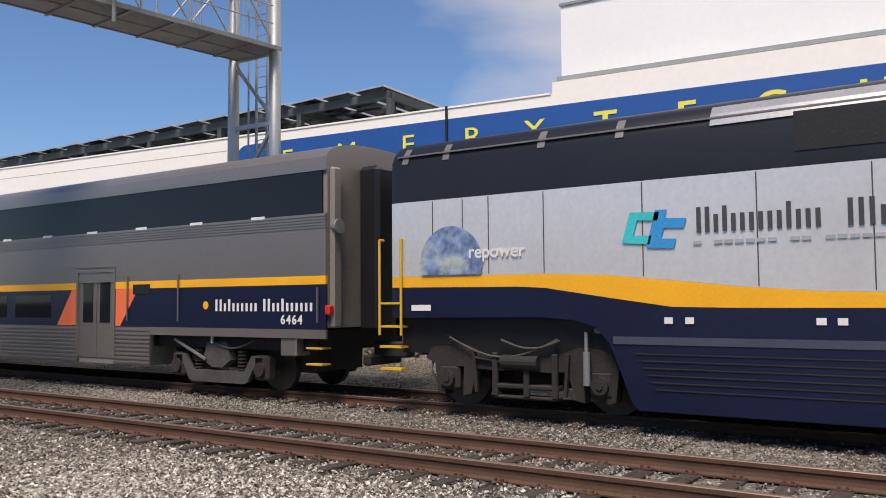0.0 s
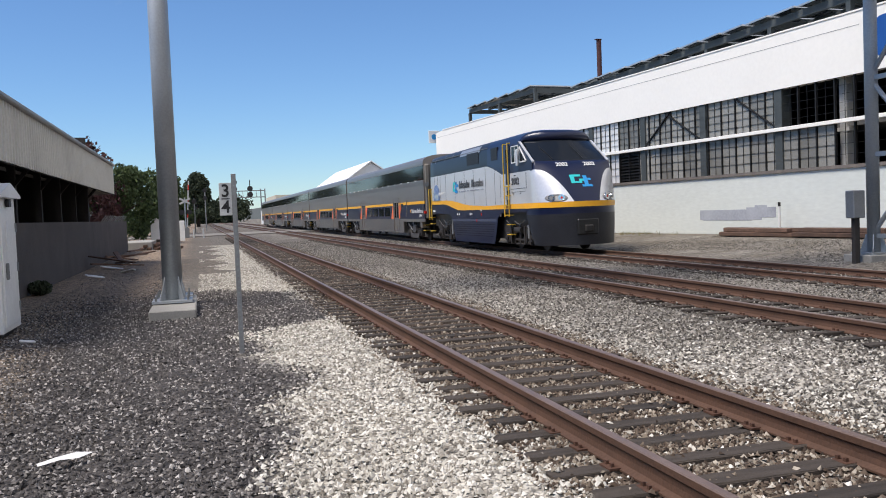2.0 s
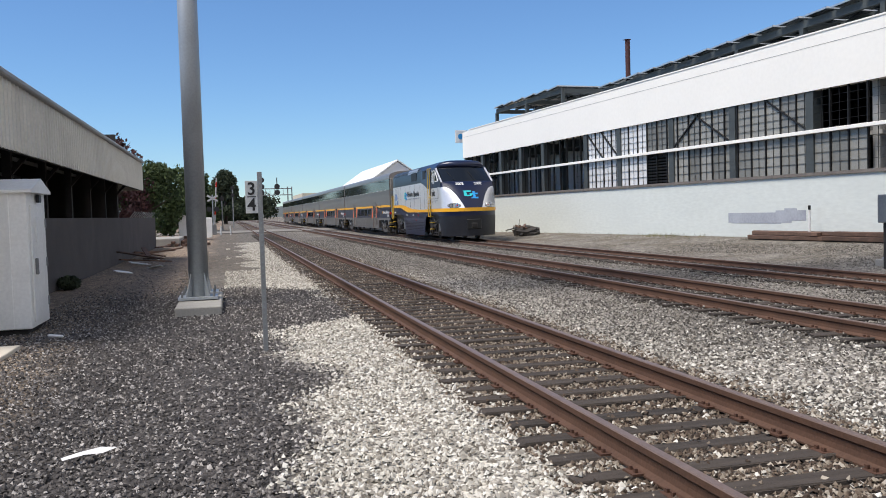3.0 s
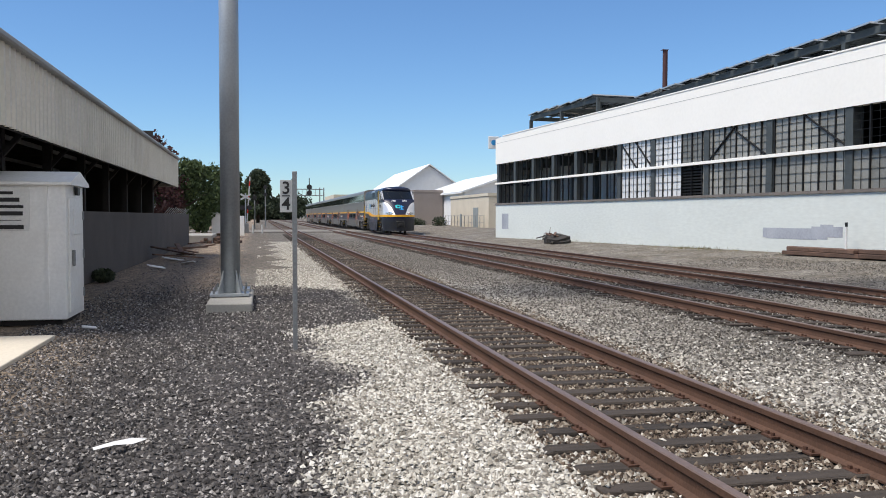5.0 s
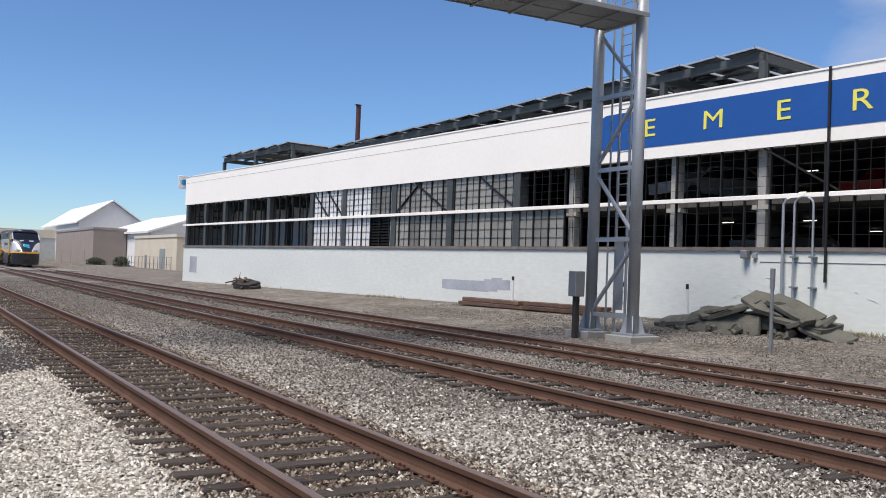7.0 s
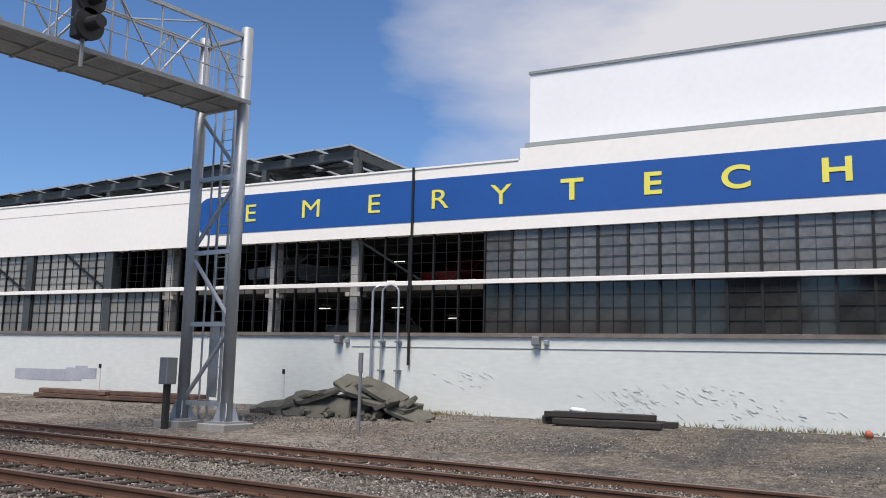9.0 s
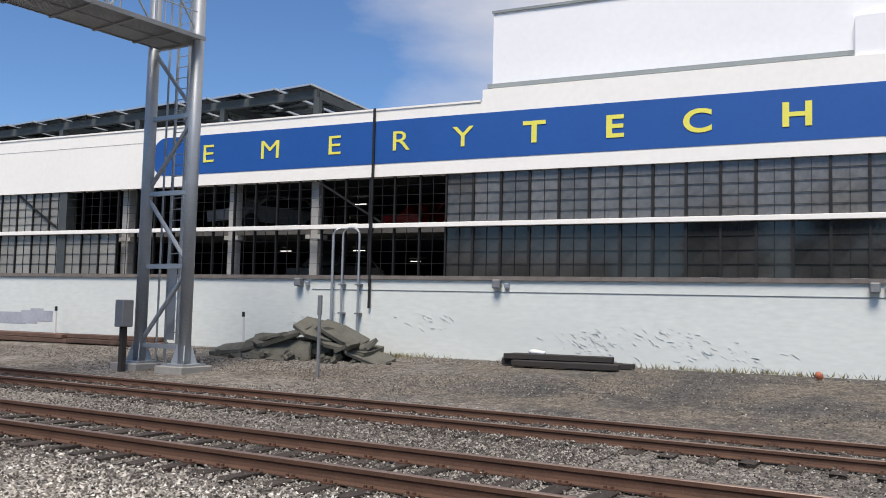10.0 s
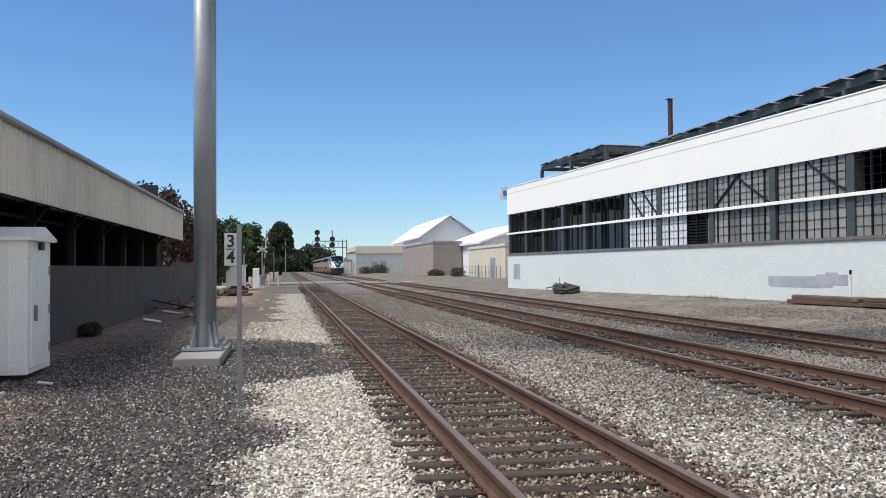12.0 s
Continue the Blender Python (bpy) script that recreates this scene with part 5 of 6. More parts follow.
    sheet("brow", rows, M["navy"], "overhanging brow above the windscreen")
    bm = bmesh.new()
    for k in (-.5, .3):
        bar(bm, Vector(screen(k, .97)) + Vector((0, -.03, .02)), Vector(screen(k - .2, .3)) + Vector((0, -.03, .02)), .02, .02)
    part("wiper", bm, M["black_paint"], t)
    def patch(u0, u1, z0, z1):
        return [[nose(u0 + (u1 - u0) * i / 4, (3.38 - z) / 1.54, .008) for i in range(5)] for z in (z1, (z0 + z1) / 2, z0)]
    for u0, u1, za, zc, m in ((-.27, .0, 2.74, 2.82, "teal"), (-.27, -.17, 2.50, 2.74, "teal"), (-.17, .0, 2.50, 2.57, "teal"), (-.06, .05, 2.57, 2.66, "teal"),
                              (.05, .15, 2.44, 2.78, "teal_blue"), (.15, .24, 2.60, 2.68, "teal_blue"), (-.02, .24, 2.36, 2.44, "teal_blue")):
        sheet("emblem", patch(u0, u1, za, zc), M[m], "teal and blue emblem shape")
    part("coupler", boxes((-.16, .16, -16.2, -15.9, .72, .98), bevel=.04), M["truck"], t)
    for u in (-.36, .36):
        letters("nose_number", "2002", .24, M["white_paint"], t, Matrix.Translation(nose(u, .14, .012)) @ pose(0, 0, 0, 52, 0, 14 * u), .004, .006)
    part("rear_wall", boxes((-1.5, 1.5, -.06, 0, 1.2, 4.2)), M["dark_hood"], t)
    part("rear_door", boxes((-.5, .5, -.02, .5, 1.2, 3.9), bevel=.05), M["dark_hood"], t)
    part("inner_body", boxes((-1.35, 1.35, -14.6, -.1, .9, 3.0), (-1.3, 1.3, -11, -4.8, .42, 1.2), (-.6, .6, -14.5, -.3, .35, .95)), M["dark_hood"], t)
    part("roof_fan", boxes((-.5, .5, -4.5, -1.0, 4.3, 4.42), (-.4, .4, -9.5, -8.5, 4.3, 4.5), bevel=.04), M["dark_hood"], t)
    # emblem, globe and writing on the silver panel
    for sx in (-1, 1):
        x = sx * 1.585
        def flat(a, b, c, d):
            return (x - .004, x + .004, -b, -a, c, d)
        def mark(pts, m, label):
            part("mark", prism(bmesh.new(), [(-a, b) for a, b in pts], "x", x - .004, x + .004), M[m], t, label)
        mark([(4.42, 3.04), (4.86, 3.02), (4.83, 2.90), (4.53, 2.92), (4.46, 2.70), (4.74, 2.69), (4.71, 2.57), (4.29, 2.60)], "teal", "teal mark")
        mark([(4.80, 3.05), (4.97, 3.05), (4.94, 2.93), (5.25, 2.91), (5.21, 2.78), (4.92, 2.79), (4.88, 2.64), (5.10, 2.63), (5.06, 2.50), (4.66, 2.52)], "teal_blue", "blue mark")
        text_bars(t, x, -5.36, -7.02, 2.70, .24, .35, M["ink"])
        text_bars(t, x, -7.28, -9.02, 2.69, .24, .35, M["ink"], (), 2)
        for k in range(26):
            if k not in (1, 8, 11, 22):
                part("small_bar", boxes(flat(5.34 + .142 * k, 5.45 + .142 * k, 2.535, 2.585)), M["smear"], t)
        bm = bmesh.new()
        prism(bm, [(-1.27 + .62 * math.cos(a), 2.40 + .62 * math.sin(a)) for a in [-.3 + (math.pi + .6) * i / 28 for i in range(29)]], "x", x - .004, x + .004)
        part("globe", bm, M["earth_blue"], t, "half globe picture")
    letters("repower", "repower", .30, M["white_paint"], t, west_face(-1.588, -2.15, 2.48), .002, .003)
    figures("loco_number", "2002", .37, M["ink"], t, -1.590, -12.95, 2.60, .215, .016, 1.0)
    for k in range(4):
        part("small_bar", boxes((-1.592, -1.588, -12.86 - .055 * k, -12.825 - .055 * k, 2.93, 2.97)), M["ink"], t)
    for s in (12.62, 13.42):
        part("panel_handle", boxes((-1.60, -1.585, -s - .13, -s, 2.22, 2.26)), M["galv_dark"], t)
    part("cab_panel_line", boxes((-1.59, -1.58, -14.12, -12.42, 2.42, 2.435), (-1.59, -1.58, -14.12, -14.105, 2.42, 3.02), (-1.59, -1.58, -14.02, -12.5, 2.3, 2.31)), M["ink"], t)
    for s, dz in ((4.9, 1.44), (5.2, 1.44), (6.9, 1.44), (7.15, 1.44), (8.5, 1.6)):
        part("placard", boxes((-1.59, -1.58, -s - .12, -s, dz, dz + .09)), M["white_paint"], t)
    part("fill_cap", boxes((-1.59, -1.57, -8.60, -8.52, 1.40, 1.52), (-1.59, -1.57, -7.93, -7.87, 1.1, 1.24), bevel=.004), M["red_lamp"], t)
    part("rear_plate", boxes((-1.57, -1.55, -.85, -.45, 1.62, 1.72)), M["white_paint"], t)
    loco_truck(t, -2.45, "black cast locomotive truck")
    loco_truck(t, -12.72, "black cast locomotive truck")
    return t


loco = build_loco()
coaches = [build_coach("grey bilevel coach with navy, gold and orange trim")]
for k in range(4):
    coaches.append(copy_thing(coaches[0], pose(10.66, 0, RAIL_TOP)))

# ---- west side: shed, cabinet, sign ----
shed = thing("open_shed", "long open-sided shed with beige corrugated fascia", "shed")
rows = []
for i in range(100):
    y = 11.8 + i * .3
    rows += [[(-6.76, q, 3.27), (-6.76, q, 4.56)] if d else [(-6.70, q, 3.27), (-6.70, q, 4.56)] for q, d in ((y, 1), (y + .05, 0), (y + .14, 0), (y + .19, 1))]
part("fascia", strip(bmesh.new(), rows), M["shed_fascia"], shed, "beige corrugated steel fascia")
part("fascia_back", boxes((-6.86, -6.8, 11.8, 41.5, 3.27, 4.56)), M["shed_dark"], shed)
part("gutter", boxes((-6.98, -6.60, 11.7, 41.6, 4.56, 4.68), bevel=.03), M["shed_roof"], shed, "grey steel gutter")
bm = bmesh.new()
prism(bm, [(-6.9, 4.62), (-6.9, 4.68), (-20, 6.3), (-20, 6.2)], "y", 11.7, 41.6)
part("roof", bm, M["shed_roof"], shed)
# dark blind wall, added to keep sky and daylight out of the shed
part("light_stop_wall", boxes((-20, -7.8, 41.1, 41.3, 0, 5.9)), M["shed_dark"], shed)
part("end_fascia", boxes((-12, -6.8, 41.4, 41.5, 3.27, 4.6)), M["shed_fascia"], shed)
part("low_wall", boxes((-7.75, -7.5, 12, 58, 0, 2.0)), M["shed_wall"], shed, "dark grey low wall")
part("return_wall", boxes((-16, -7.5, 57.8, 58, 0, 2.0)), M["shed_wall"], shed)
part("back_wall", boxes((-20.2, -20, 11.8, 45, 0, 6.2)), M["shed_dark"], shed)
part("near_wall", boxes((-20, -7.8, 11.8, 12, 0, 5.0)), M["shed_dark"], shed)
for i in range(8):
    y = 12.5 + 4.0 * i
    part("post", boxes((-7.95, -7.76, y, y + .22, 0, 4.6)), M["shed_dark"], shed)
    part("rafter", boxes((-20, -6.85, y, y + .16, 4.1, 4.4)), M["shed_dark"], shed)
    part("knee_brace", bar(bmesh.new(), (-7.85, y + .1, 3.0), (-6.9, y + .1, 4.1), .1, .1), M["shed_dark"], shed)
for x in (-7.3, -9.5, -12):
    part("purlin", boxes((x, x + .08, 12, 41, 3.9, 4.02)), M["galv_dark"], shed)
rnd = random.Random(4)
for i in range(12):
    part("barbed_stake", bar(bmesh.new(), (-7.6, 44 + i * 1.1, 2.0), (-7.35, 44 + i * 1.1, 2.3), .03, .03), M["galv_dark"], shed)

cab = thing("relay_cabinet", "weathered pale grey metal relay cabinet with notice", "cabinet", pose(-6.1, 14.0, 0))
part("body", boxes((-2.1, 0, 0, 1.45, .1, 2.42), bevel=.015), M["cabinet"], cab)
part("plinth", boxes((-2.0, -.1, .1, 1.35, 0, .1)), M["truck"], cab)
bm = bmesh.new()
prism(bm, [(-.08, 2.40), (1.53, 2.40), (1.53, 2.45), (.725, 2.66), (-.08, 2.45)], "x", -2.2, .1)
part("roof", bm, M["cabinet"], cab, "shallow gabled metal roof")
for x in (-.30, -1.5, -1.95):
    part("seam", boxes((x - .02, x + .02, -.02, 0, .14, 2.38)), M["cabinet"], cab)
d = part("door", boxes((0, .03, .16, 1.28, .2, 2.2), bevel=.008), M["cabinet"], cab, "side door with latch")
part("handle", boxes((.03, .08, .30, .36, 1.0, 1.28), bevel=.01), M["galv_dark"], d)
for z in (.4, 1.1, 1.8):
    part("hinge", boxes((.03, .05, 1.22, 1.28, z, z + .16)), M["galv_dark"], d)
part("vent", boxes((.03, .045, .45, .95, 1.55, 2.0), bevel=.005), M["cabinet"], d)
part("lamp_hood", boxes((.02, .08, .62, .8, 2.24, 2.38), bevel=.01), M["black_paint"], cab)
pl = part("notice", boxes((-1.42, -.57, -.03, -.012, 1.62, 2.36)), M["white_paint"], cab, "white notice with dark bars")
for i, (w, h) in enumerate(((.3, .09), (.5, .11), (.62, .09), (.6, .11), (.55, .05), (.62, .11))):
    z = 2.26 - i * .115
    part("text_bar", boxes((-.97 - w / 2, -.97 + w / 2, -.034, -.029, z - h / 2 + .02, z + h / 2 - .02)), M["black_paint"], pl)

sg = thing("milepost_sign", "white milepost plate on a square steel post", "sign", pose(-2.39, 10.5, 0))
part("post", boxes((-.032, .032, -.032, .032, -.1, 2.5), bevel=.004), M["galv_dark"], sg, "perforated square steel post")
for i in range(28):
    part("punch_hole", boxes((-.009, .009, -.0335, -.031, .3 + i * .078, .318 + i * .078)), M["far_grey"], sg)
pl = part("plate", boxes((-.20, -.034, -.012, -.004, 1.93, 2.38), bevel=.003), M["aged_white"], sg, "white plate with black figures")
for ch, z in (("3", 2.19), ("4", 1.97)):
    letters("figure", ch, .24, M["black_paint"], pl, pose(-.117, -.014, z, 90), .002, .004)
part("fraction_bar", boxes((-.175, -.06, -.0155, -.0125, 2.152, 2.166)), M["black_paint"], pl)

lit = thing("litter_scrap", "torn white plastic scrap on dark gravel", "litter", pose(-3.95, 5.5, .05, 0, 0, 25))
bm = bmesh.new()
strip(bm, [[(-.3, -.02, 0), (-.3, .02, .02)], [(-.1, -.06, .03), (-.1, .05, .04)], [(.1, -.05, .01), (.12, .06, .05)], [(.26, -.01, .03), (.28, .03, .02)]])
for v in bm.verts:
    v.co *= .75
part("sheet", bm, M["white_paint"], lit)
for x, y, s in ((-5.6, 13.2, .12), (-6.4, 36, .5), (-6.2, 40, .4), (-5.6, 33, .3), (-6.5, 30.5, .35)):
    o = thing("litter_scrap", "small pale scrap of rubbish on the dirt", "litter", pose(x, y, .06, rnd.uniform(0, 20), 10, rnd.uniform(0, 180)))
    part("sheet", boxes((-s, s, -s * .3, s * .3, -.02, .02), bevel=.015), M["white_paint"], o)
for i in range(8):
    o = thing("plank", "old grey plank lying by the shed wall", "plank", pose(-6.4 + rnd.uniform(-.6, .6), 39 + rnd.uniform(-4, 5), .12 + .06 * i, rnd.uniform(-8, 8), 0, rnd.uniform(-70, 70)), group="planks by the shed")
    part("board", boxes((-.1, .1, -1.2, 1.2, -.03, .03), bevel=.008), M["timber"], o)

# ---- east side: rubble, timbers, posts ----
def slab_mesh(w, d, h, r):
    bm = bmesh.new()
    n = r.randint(6, 8)
    pts = [(math.copysign(abs(math.cos(a)) ** .5, math.cos(a)) * w * r.uniform(.85, 1.08), math.copysign(abs(math.sin(a)) ** .5, math.sin(a)) * d * r.uniform(.85, 1.08)) for a in [2 * math.pi * (i + r.uniform(-.2, .2)) / n for i in range(n)]]
    prism(bm, pts, "z", -h / 2, h / 2)
    bmesh.ops.bevel(bm, geom=bm.edges[:], offset=.012, segments=1, affect="EDGES")
    for v in bm.verts:
        v.co += Vector([r.uniform(-.015, .015) for _ in range(3)])
    return bm


rub = thing("rubble_pile", "heap of broken dark asphalt slabs by the wall", "rubble")
r = random.Random(12)
for x, y, z, w, d, h, rx, ry, rz in ((17.75, 15.3, .50, .44, 1.45, .14, 2, -66, 3), (18.4, 15.3, 1.02, .85, 1.3, .12, 16, -14, 2), (18.35, 14.0, 1.22, .6, .75, .12, -20, -22, 12), (18.5, 13.35, 1.12, .6, .8, .11, -24, -12, 8),
                                     (18.3, 12.9, .78, .5, .95, .11, -9, -10, 4), (18.25, 12.15, .55, .45, .8, .10, -17, -14, -4), (18.0, 17.2, .55, .5, .75, .12, 6, -14, 6), (18.7, 14.6, .75, .8, 1.2, .3, 4, -8, 10),
                                     (18.9, 13.2, .6, .6, 1.0, .3, -4, -8, 0), (17.6, 14.9, .3, .3, .42, .2, 0, -12, 20), (17.6, 15.9, .3, .3, .4, .22, 0, -16, 60), (18.7, 16.6, .55, .6, .9, .3, 6, -8, 0)):
    o = part("slab", slab_mesh(w, d, h, r), M["rubble"], rub)
    o.matrix_local = pose(x, y, z, -rx, ry, rz)
for i in range(16):
    y = r.uniform(12.4, 17.4)
    k = max(0, 1 - abs(y - 14.4) / 2.8)
    o = part("slab", slab_mesh(r.uniform(.18, .36), r.uniform(.25, .5), r.uniform(.08, .14), r), M["rubble"], rub)
    o.matrix_local = pose(18.1 + r.uniform(-.35, .4), y, .42 + 1.0 * k * r.uniform(.5, 1.05), r.uniform(-30, 30), r.uniform(-40, 5), r.uniform(-40, 40))
for i in range(70):
    y = r.gauss(14.8, 1.7)
    x = r.uniform(17.3, 18.9)
    s = r.uniform(.04, .15)
    o = part("chunk", slab_mesh(s, s * .8, s * .8, r), M["rubble"], rub)
    o.matrix_local = pose(x, y, ground_z(x) + s * .3 + max(0, (x - 17.2)) * .3 * max(0, 1 - abs(y - 14.5) / 2), r.uniform(0, 90), r.uniform(0, 90), r.uniform(0, 180))


def timber_stack(name, label, cx, cy, rz, rows, length, w=.23, h=.2, seed=1, wood="timber"):
    r = random.Random(seed)
    t = thing(name, label, "timber", pose(cx, cy, ground_z(cx), 0, 0, rz))
    for k, n in enumerate(rows):
        for i in range(n):
            L = length * r.uniform(.8, 1.0)
            o = part("timber", boxes((-w / 2, w / 2, -L / 2, L / 2, 0, h), bevel=.015), M[wood], t)
            o.matrix_local = pose((i - (n - 1) / 2) * (w + .05) + r.uniform(-.05, .05), r.uniform(-.4, .4), k * (h + .01), 0, r.uniform(-2, 2), r.uniform(-3, 3))
    return t


timber_stack("timber_stack", "low stack of rusty brown timbers by the wall", 18.3, 27.3, 4, (4, 3), 4.6, .22, .15, seed=2)
timber_stack("timber_stack", "low stack of rusty brown ties by the wall", 18.6, 23.2, 4, (4, 2), 4.8, .22, .15, seed=3)
timber_stack("timber_stack", "charred dark timbers with a pale bag", 19.5, 6.7, 8, (4, 2), 3.4, .24, .15, seed=4, wood="shed_dark")
bag = thing("plastic_bag", "crumpled white bag on dark timbers", "bag", pose(19.4, 7.5, .82, 0, 0, 75))
bm = bmesh.new()
bmesh.ops.create_icosphere(bm, subdivisions=2, radius=.3)
for v in bm.verts:
    v.co = Vector((v.co.x, v.co.y * .4, v.co.z * .25)) * (1 + .3 * noise.noise(v.co * 6))
part("film", bm, M["white_paint"], bag, smooth=True)
bag2 = thing("plastic_bag", "small orange bag at the wall foot", "bag", pose(19.9, .5, .58))
bm = bmesh.new()
bmesh.ops.create_icosphere(bm, subdivisions=2, radius=.10)
for v in bm.verts:
    v.co *= 1 + .4 * noise.noise(v.co * 9)
part("film", bm, M["orange_bag"], bag2, smooth=True)
brush = thing("brush_heap", "heap of dark boards and branches against the wall", "debris", pose(15.5, 50.5, ground_z(15.5)))
r = random.Random(5)
for i in range(12):
    o = part("clod", slab_mesh(r.uniform(.3, .55), r.uniform(.4, .8), .3, r), M["shed_dark"], brush)
    o.matrix_local = pose(r.uniform(-.2, .4), r.uniform(-1.4, 1.1), .10 + .28 * r.random(), r.uniform(-12, 12), r.uniform(-20, 5), r.uniform(-30, 30))
for i in range(22):
    L = r.uniform(.3, .9)
    y = r.gauss(.1, .75)
    o = part("board", boxes((-.07, .07, -L, L, -.03, .03)), M["timber" if i % 2 else "shed_dark"], brush)
    o.matrix_local = pose(r.uniform(-.5, .2), y, .14 + .75 * r.random() * max(.25, 1 - .7 * abs(y)), r.uniform(-14, 14), r.uniform(-20, 10), r.uniform(-30, 30))
part("branch", rod(bmesh.new(), (-.2, .3, .4), (-.4, -.5, 1.0), .03, 6, .012), M["bark"], brush)
for y, lean in ((26.3, 0), (20.2, -14), (17.75, -2)):
    o = thing("marker_stake", "thin white stake with a black tip by the wall", "stake", pose(20.6 - .085 * y, y, .42, lean))
    part("stake", rod(bmesh.new(), (0, 0, 0), (0, 0, 1.1), .045, 8), M["white_paint"], o)
    part("tip", rod(bmesh.new(), (0, 0, 1.1), (0, 0, 1.26), .05, 8), M["black_paint"], o)
o = thing("steel_post", "weathered flat steel marker post in the gravel", "post", pose(15.06, 11.54, .15))
part("bar", boxes((-.035, .035, -.035, .035, -.1, 2.0), bevel=.01), M["galv_dark"], o)
part("cap_plate", boxes((-.045, .045, -.05, .05, 1.55, 2.05), bevel=.01), M["galv_dark"], o)


def parked_car(label, m, paint):
    t = thing("parked_car", label, "car", m)
    prof = [(-2.1, .35), (2.1, .35), (2.15, .75), (1.2, .9), (.6, 1.38), (-1.0, 1.4), (-1.7, .95), (-2.1, .85)]
    part("body", prism(bmesh.new(), [(a, b) for a, b in prof], "x", -.85, .85), M[paint], t)
    part("window", prism(bmesh.new(), [(-1.5, .95), (1.0, .95), (.55, 1.3), (-.95, 1.32)], "x", -.86, .86), M["train_glass"], t)
    for y in (-1.3, 1.35):
        for x in (-.8, .8):
            part("wheel", rod(bmesh.new(), (x - .1, y, .32), (x + .1, y, .32), .32, 18), M["black_paint"], t)


parked_car("red car parked on the upper garage deck", B @ pose(6.2, 14.2, 4.55, 0, 0, 78), "car_red")
parked_car("grey car parked on the upper garage deck", B @ pose(3.0, 19.6, 4.55, 0, 0, 70), "car_white")
parked_car("grey car parked on the lower garage deck", B @ pose(6.0, 18.4, 2.6, 0, 0, 85), "car_white")

# ---- the distance ----
def far_building(name, label, x0, x1, y0, y1, h, wall, roof="far_grey", gable=0.0, doors=()):
    t = thing(name, label, "building")
    part("wall", boxes((x0, x1, y0, y1, -.5, h)), M[wall], t)
    if gable:
        bm = bmesh.new()
        prism(bm, [(x0 - .3, h), (x1 + .3, h), ((x0 + x1) / 2, h + gable)], "y", y0, y1)
        part("gable", bm, M[wall], t)
        for sx in (-1, 1):
            a, b = ((x0 - .6, h - .2), ((x0 + x1) / 2, h + gable + .15)) if sx < 0 else (((x0 + x1) / 2, h + gable + .15), (x1 + .6, h - .2))
            bm = bmesh.new()
            prism(bm, [a, b, (b[0], b[1] + .3), (a[0], a[1] + .3)], "y", y0 - .5, y1)
            part("roof", bm, M[roof], t)
    else:
        part("parapet", boxes((x0 - .1, x1 + .1, y0 - .1, y1 + .1, h - .25, h + .1)), M[roof], t)
    for a, b, c, d, side in doors:
        part("door", boxes((x0 - .06, x0 + .05, a, b, c, d) if side == "w" else (a, b, y0 - .06, y0 + .05, c, d)), M["far_grey"], t)
    return t


far_building("taupe_block", "taupe flat-roofed building beyond the road", 22.4, 27.3, 140, 178, 6.2, "taupe", "taupe", 0, ((147, 148.2, 0, 2.6, "w"), (160, 161.4, 0, 2.6, "w"), (170, 171, 0, 2.6, "w")))
far_building("beige_workshop", "beige workshop with fenced yard", 24, 36, 98, 119, 4.6, "beige", "beige", 0, ((103, 105.5, 0, 3.0, "w"), (112, 113, 0, 2.2, "w")))
for y in range(98, 121, 2):
    part("yard_post", boxes((23.4, 23.46, y, y + .06, 0, 2.0)), M["galv_dark"], bpy.data.objects["beige_workshop"])
for z in (.3, 1.1, 1.95):
    part("yard_rail", boxes((23.41, 23.45, 98, 120, z, z + .04)), M["galv_dark"], bpy.data.objects["beige_workshop"])
far_building("white_shed_hall", "white hall with a low pitched roof", 27.5, 47, 125, 165, 5.6, "far_white", "far_white", 3.2)
far_building("white_hall", "large white gabled hall in the distance", 28, 41, 188, 240, 8.6, "far_white", "far_white", 4.6)
far_building("low_store", "low grey-green store with a beige parapet", 15.8, 30, 219, 250, 6.0, "store_grey", "beige", 0, ((19.8, 21.4, 0, 3.4, "s"), (22.0, 23.6, 0, 3.4, "s"), (225, 228, 0, 3.5, "w")))
part("cornice", boxes((15.7, 30.1, 218.85, 250, 5.5, 7.4)), M["beige"], bpy.data.objects["low_store"], "beige cornice band")
far_building("small_store", "small white store beside the tracks", 13.3, 15.6, 232, 240, 4.0, "far_white")
far_building("far_shed", "far dark-roofed depot beyond the trees", -46, -22, 150, 190, 4.5, "far_grey", "far_grey", 1.5)

hut = thing("signal_hut", "white equipment hut beside the crossing", "hut", pose(-6.2, 77, 0))
part("body", boxes((-.8, .85, -.9, .9, .1, 2.1), bevel=.03), M["cabinet"], hut)
part("roof", boxes((-.9, .95, -1, 1, 2.1, 2.2), bevel=.03), M["far_white"], hut)
part("plinth", boxes((-.9, .9, -1, 1, -.1, .1)), M["concrete"], hut)
dock = tagged(link_mesh("loading_slab", boxes((-9, -6.1, 60, 66, -.1, .55), bevel=.05), M["concrete"]), "low concrete loading slab by the wall", "slab")
small = thing("relay_box", "small pale relay box beside the hut", "box", pose(-4.6, 82, 0))
part("body", boxes((-.3, .3, -.3, .3, 0, 1.9), bevel=.03), M["cabinet"], small)


def far_mast(x, y, h, lamps, label):
    t = thing("signal_mast", label, "signal", pose(x, y, 0))
    part("mast", rod(bmesh.new(), (0, 0, 0), (0, 0, h), .09, 8), M["galv_dark"], t)
    for z in lamps:
        part("lamp_disc", rod(bmesh.new(), (0, -.12, z), (0, -.02, z), .34, 16), M["signal_black"], t)
    return t


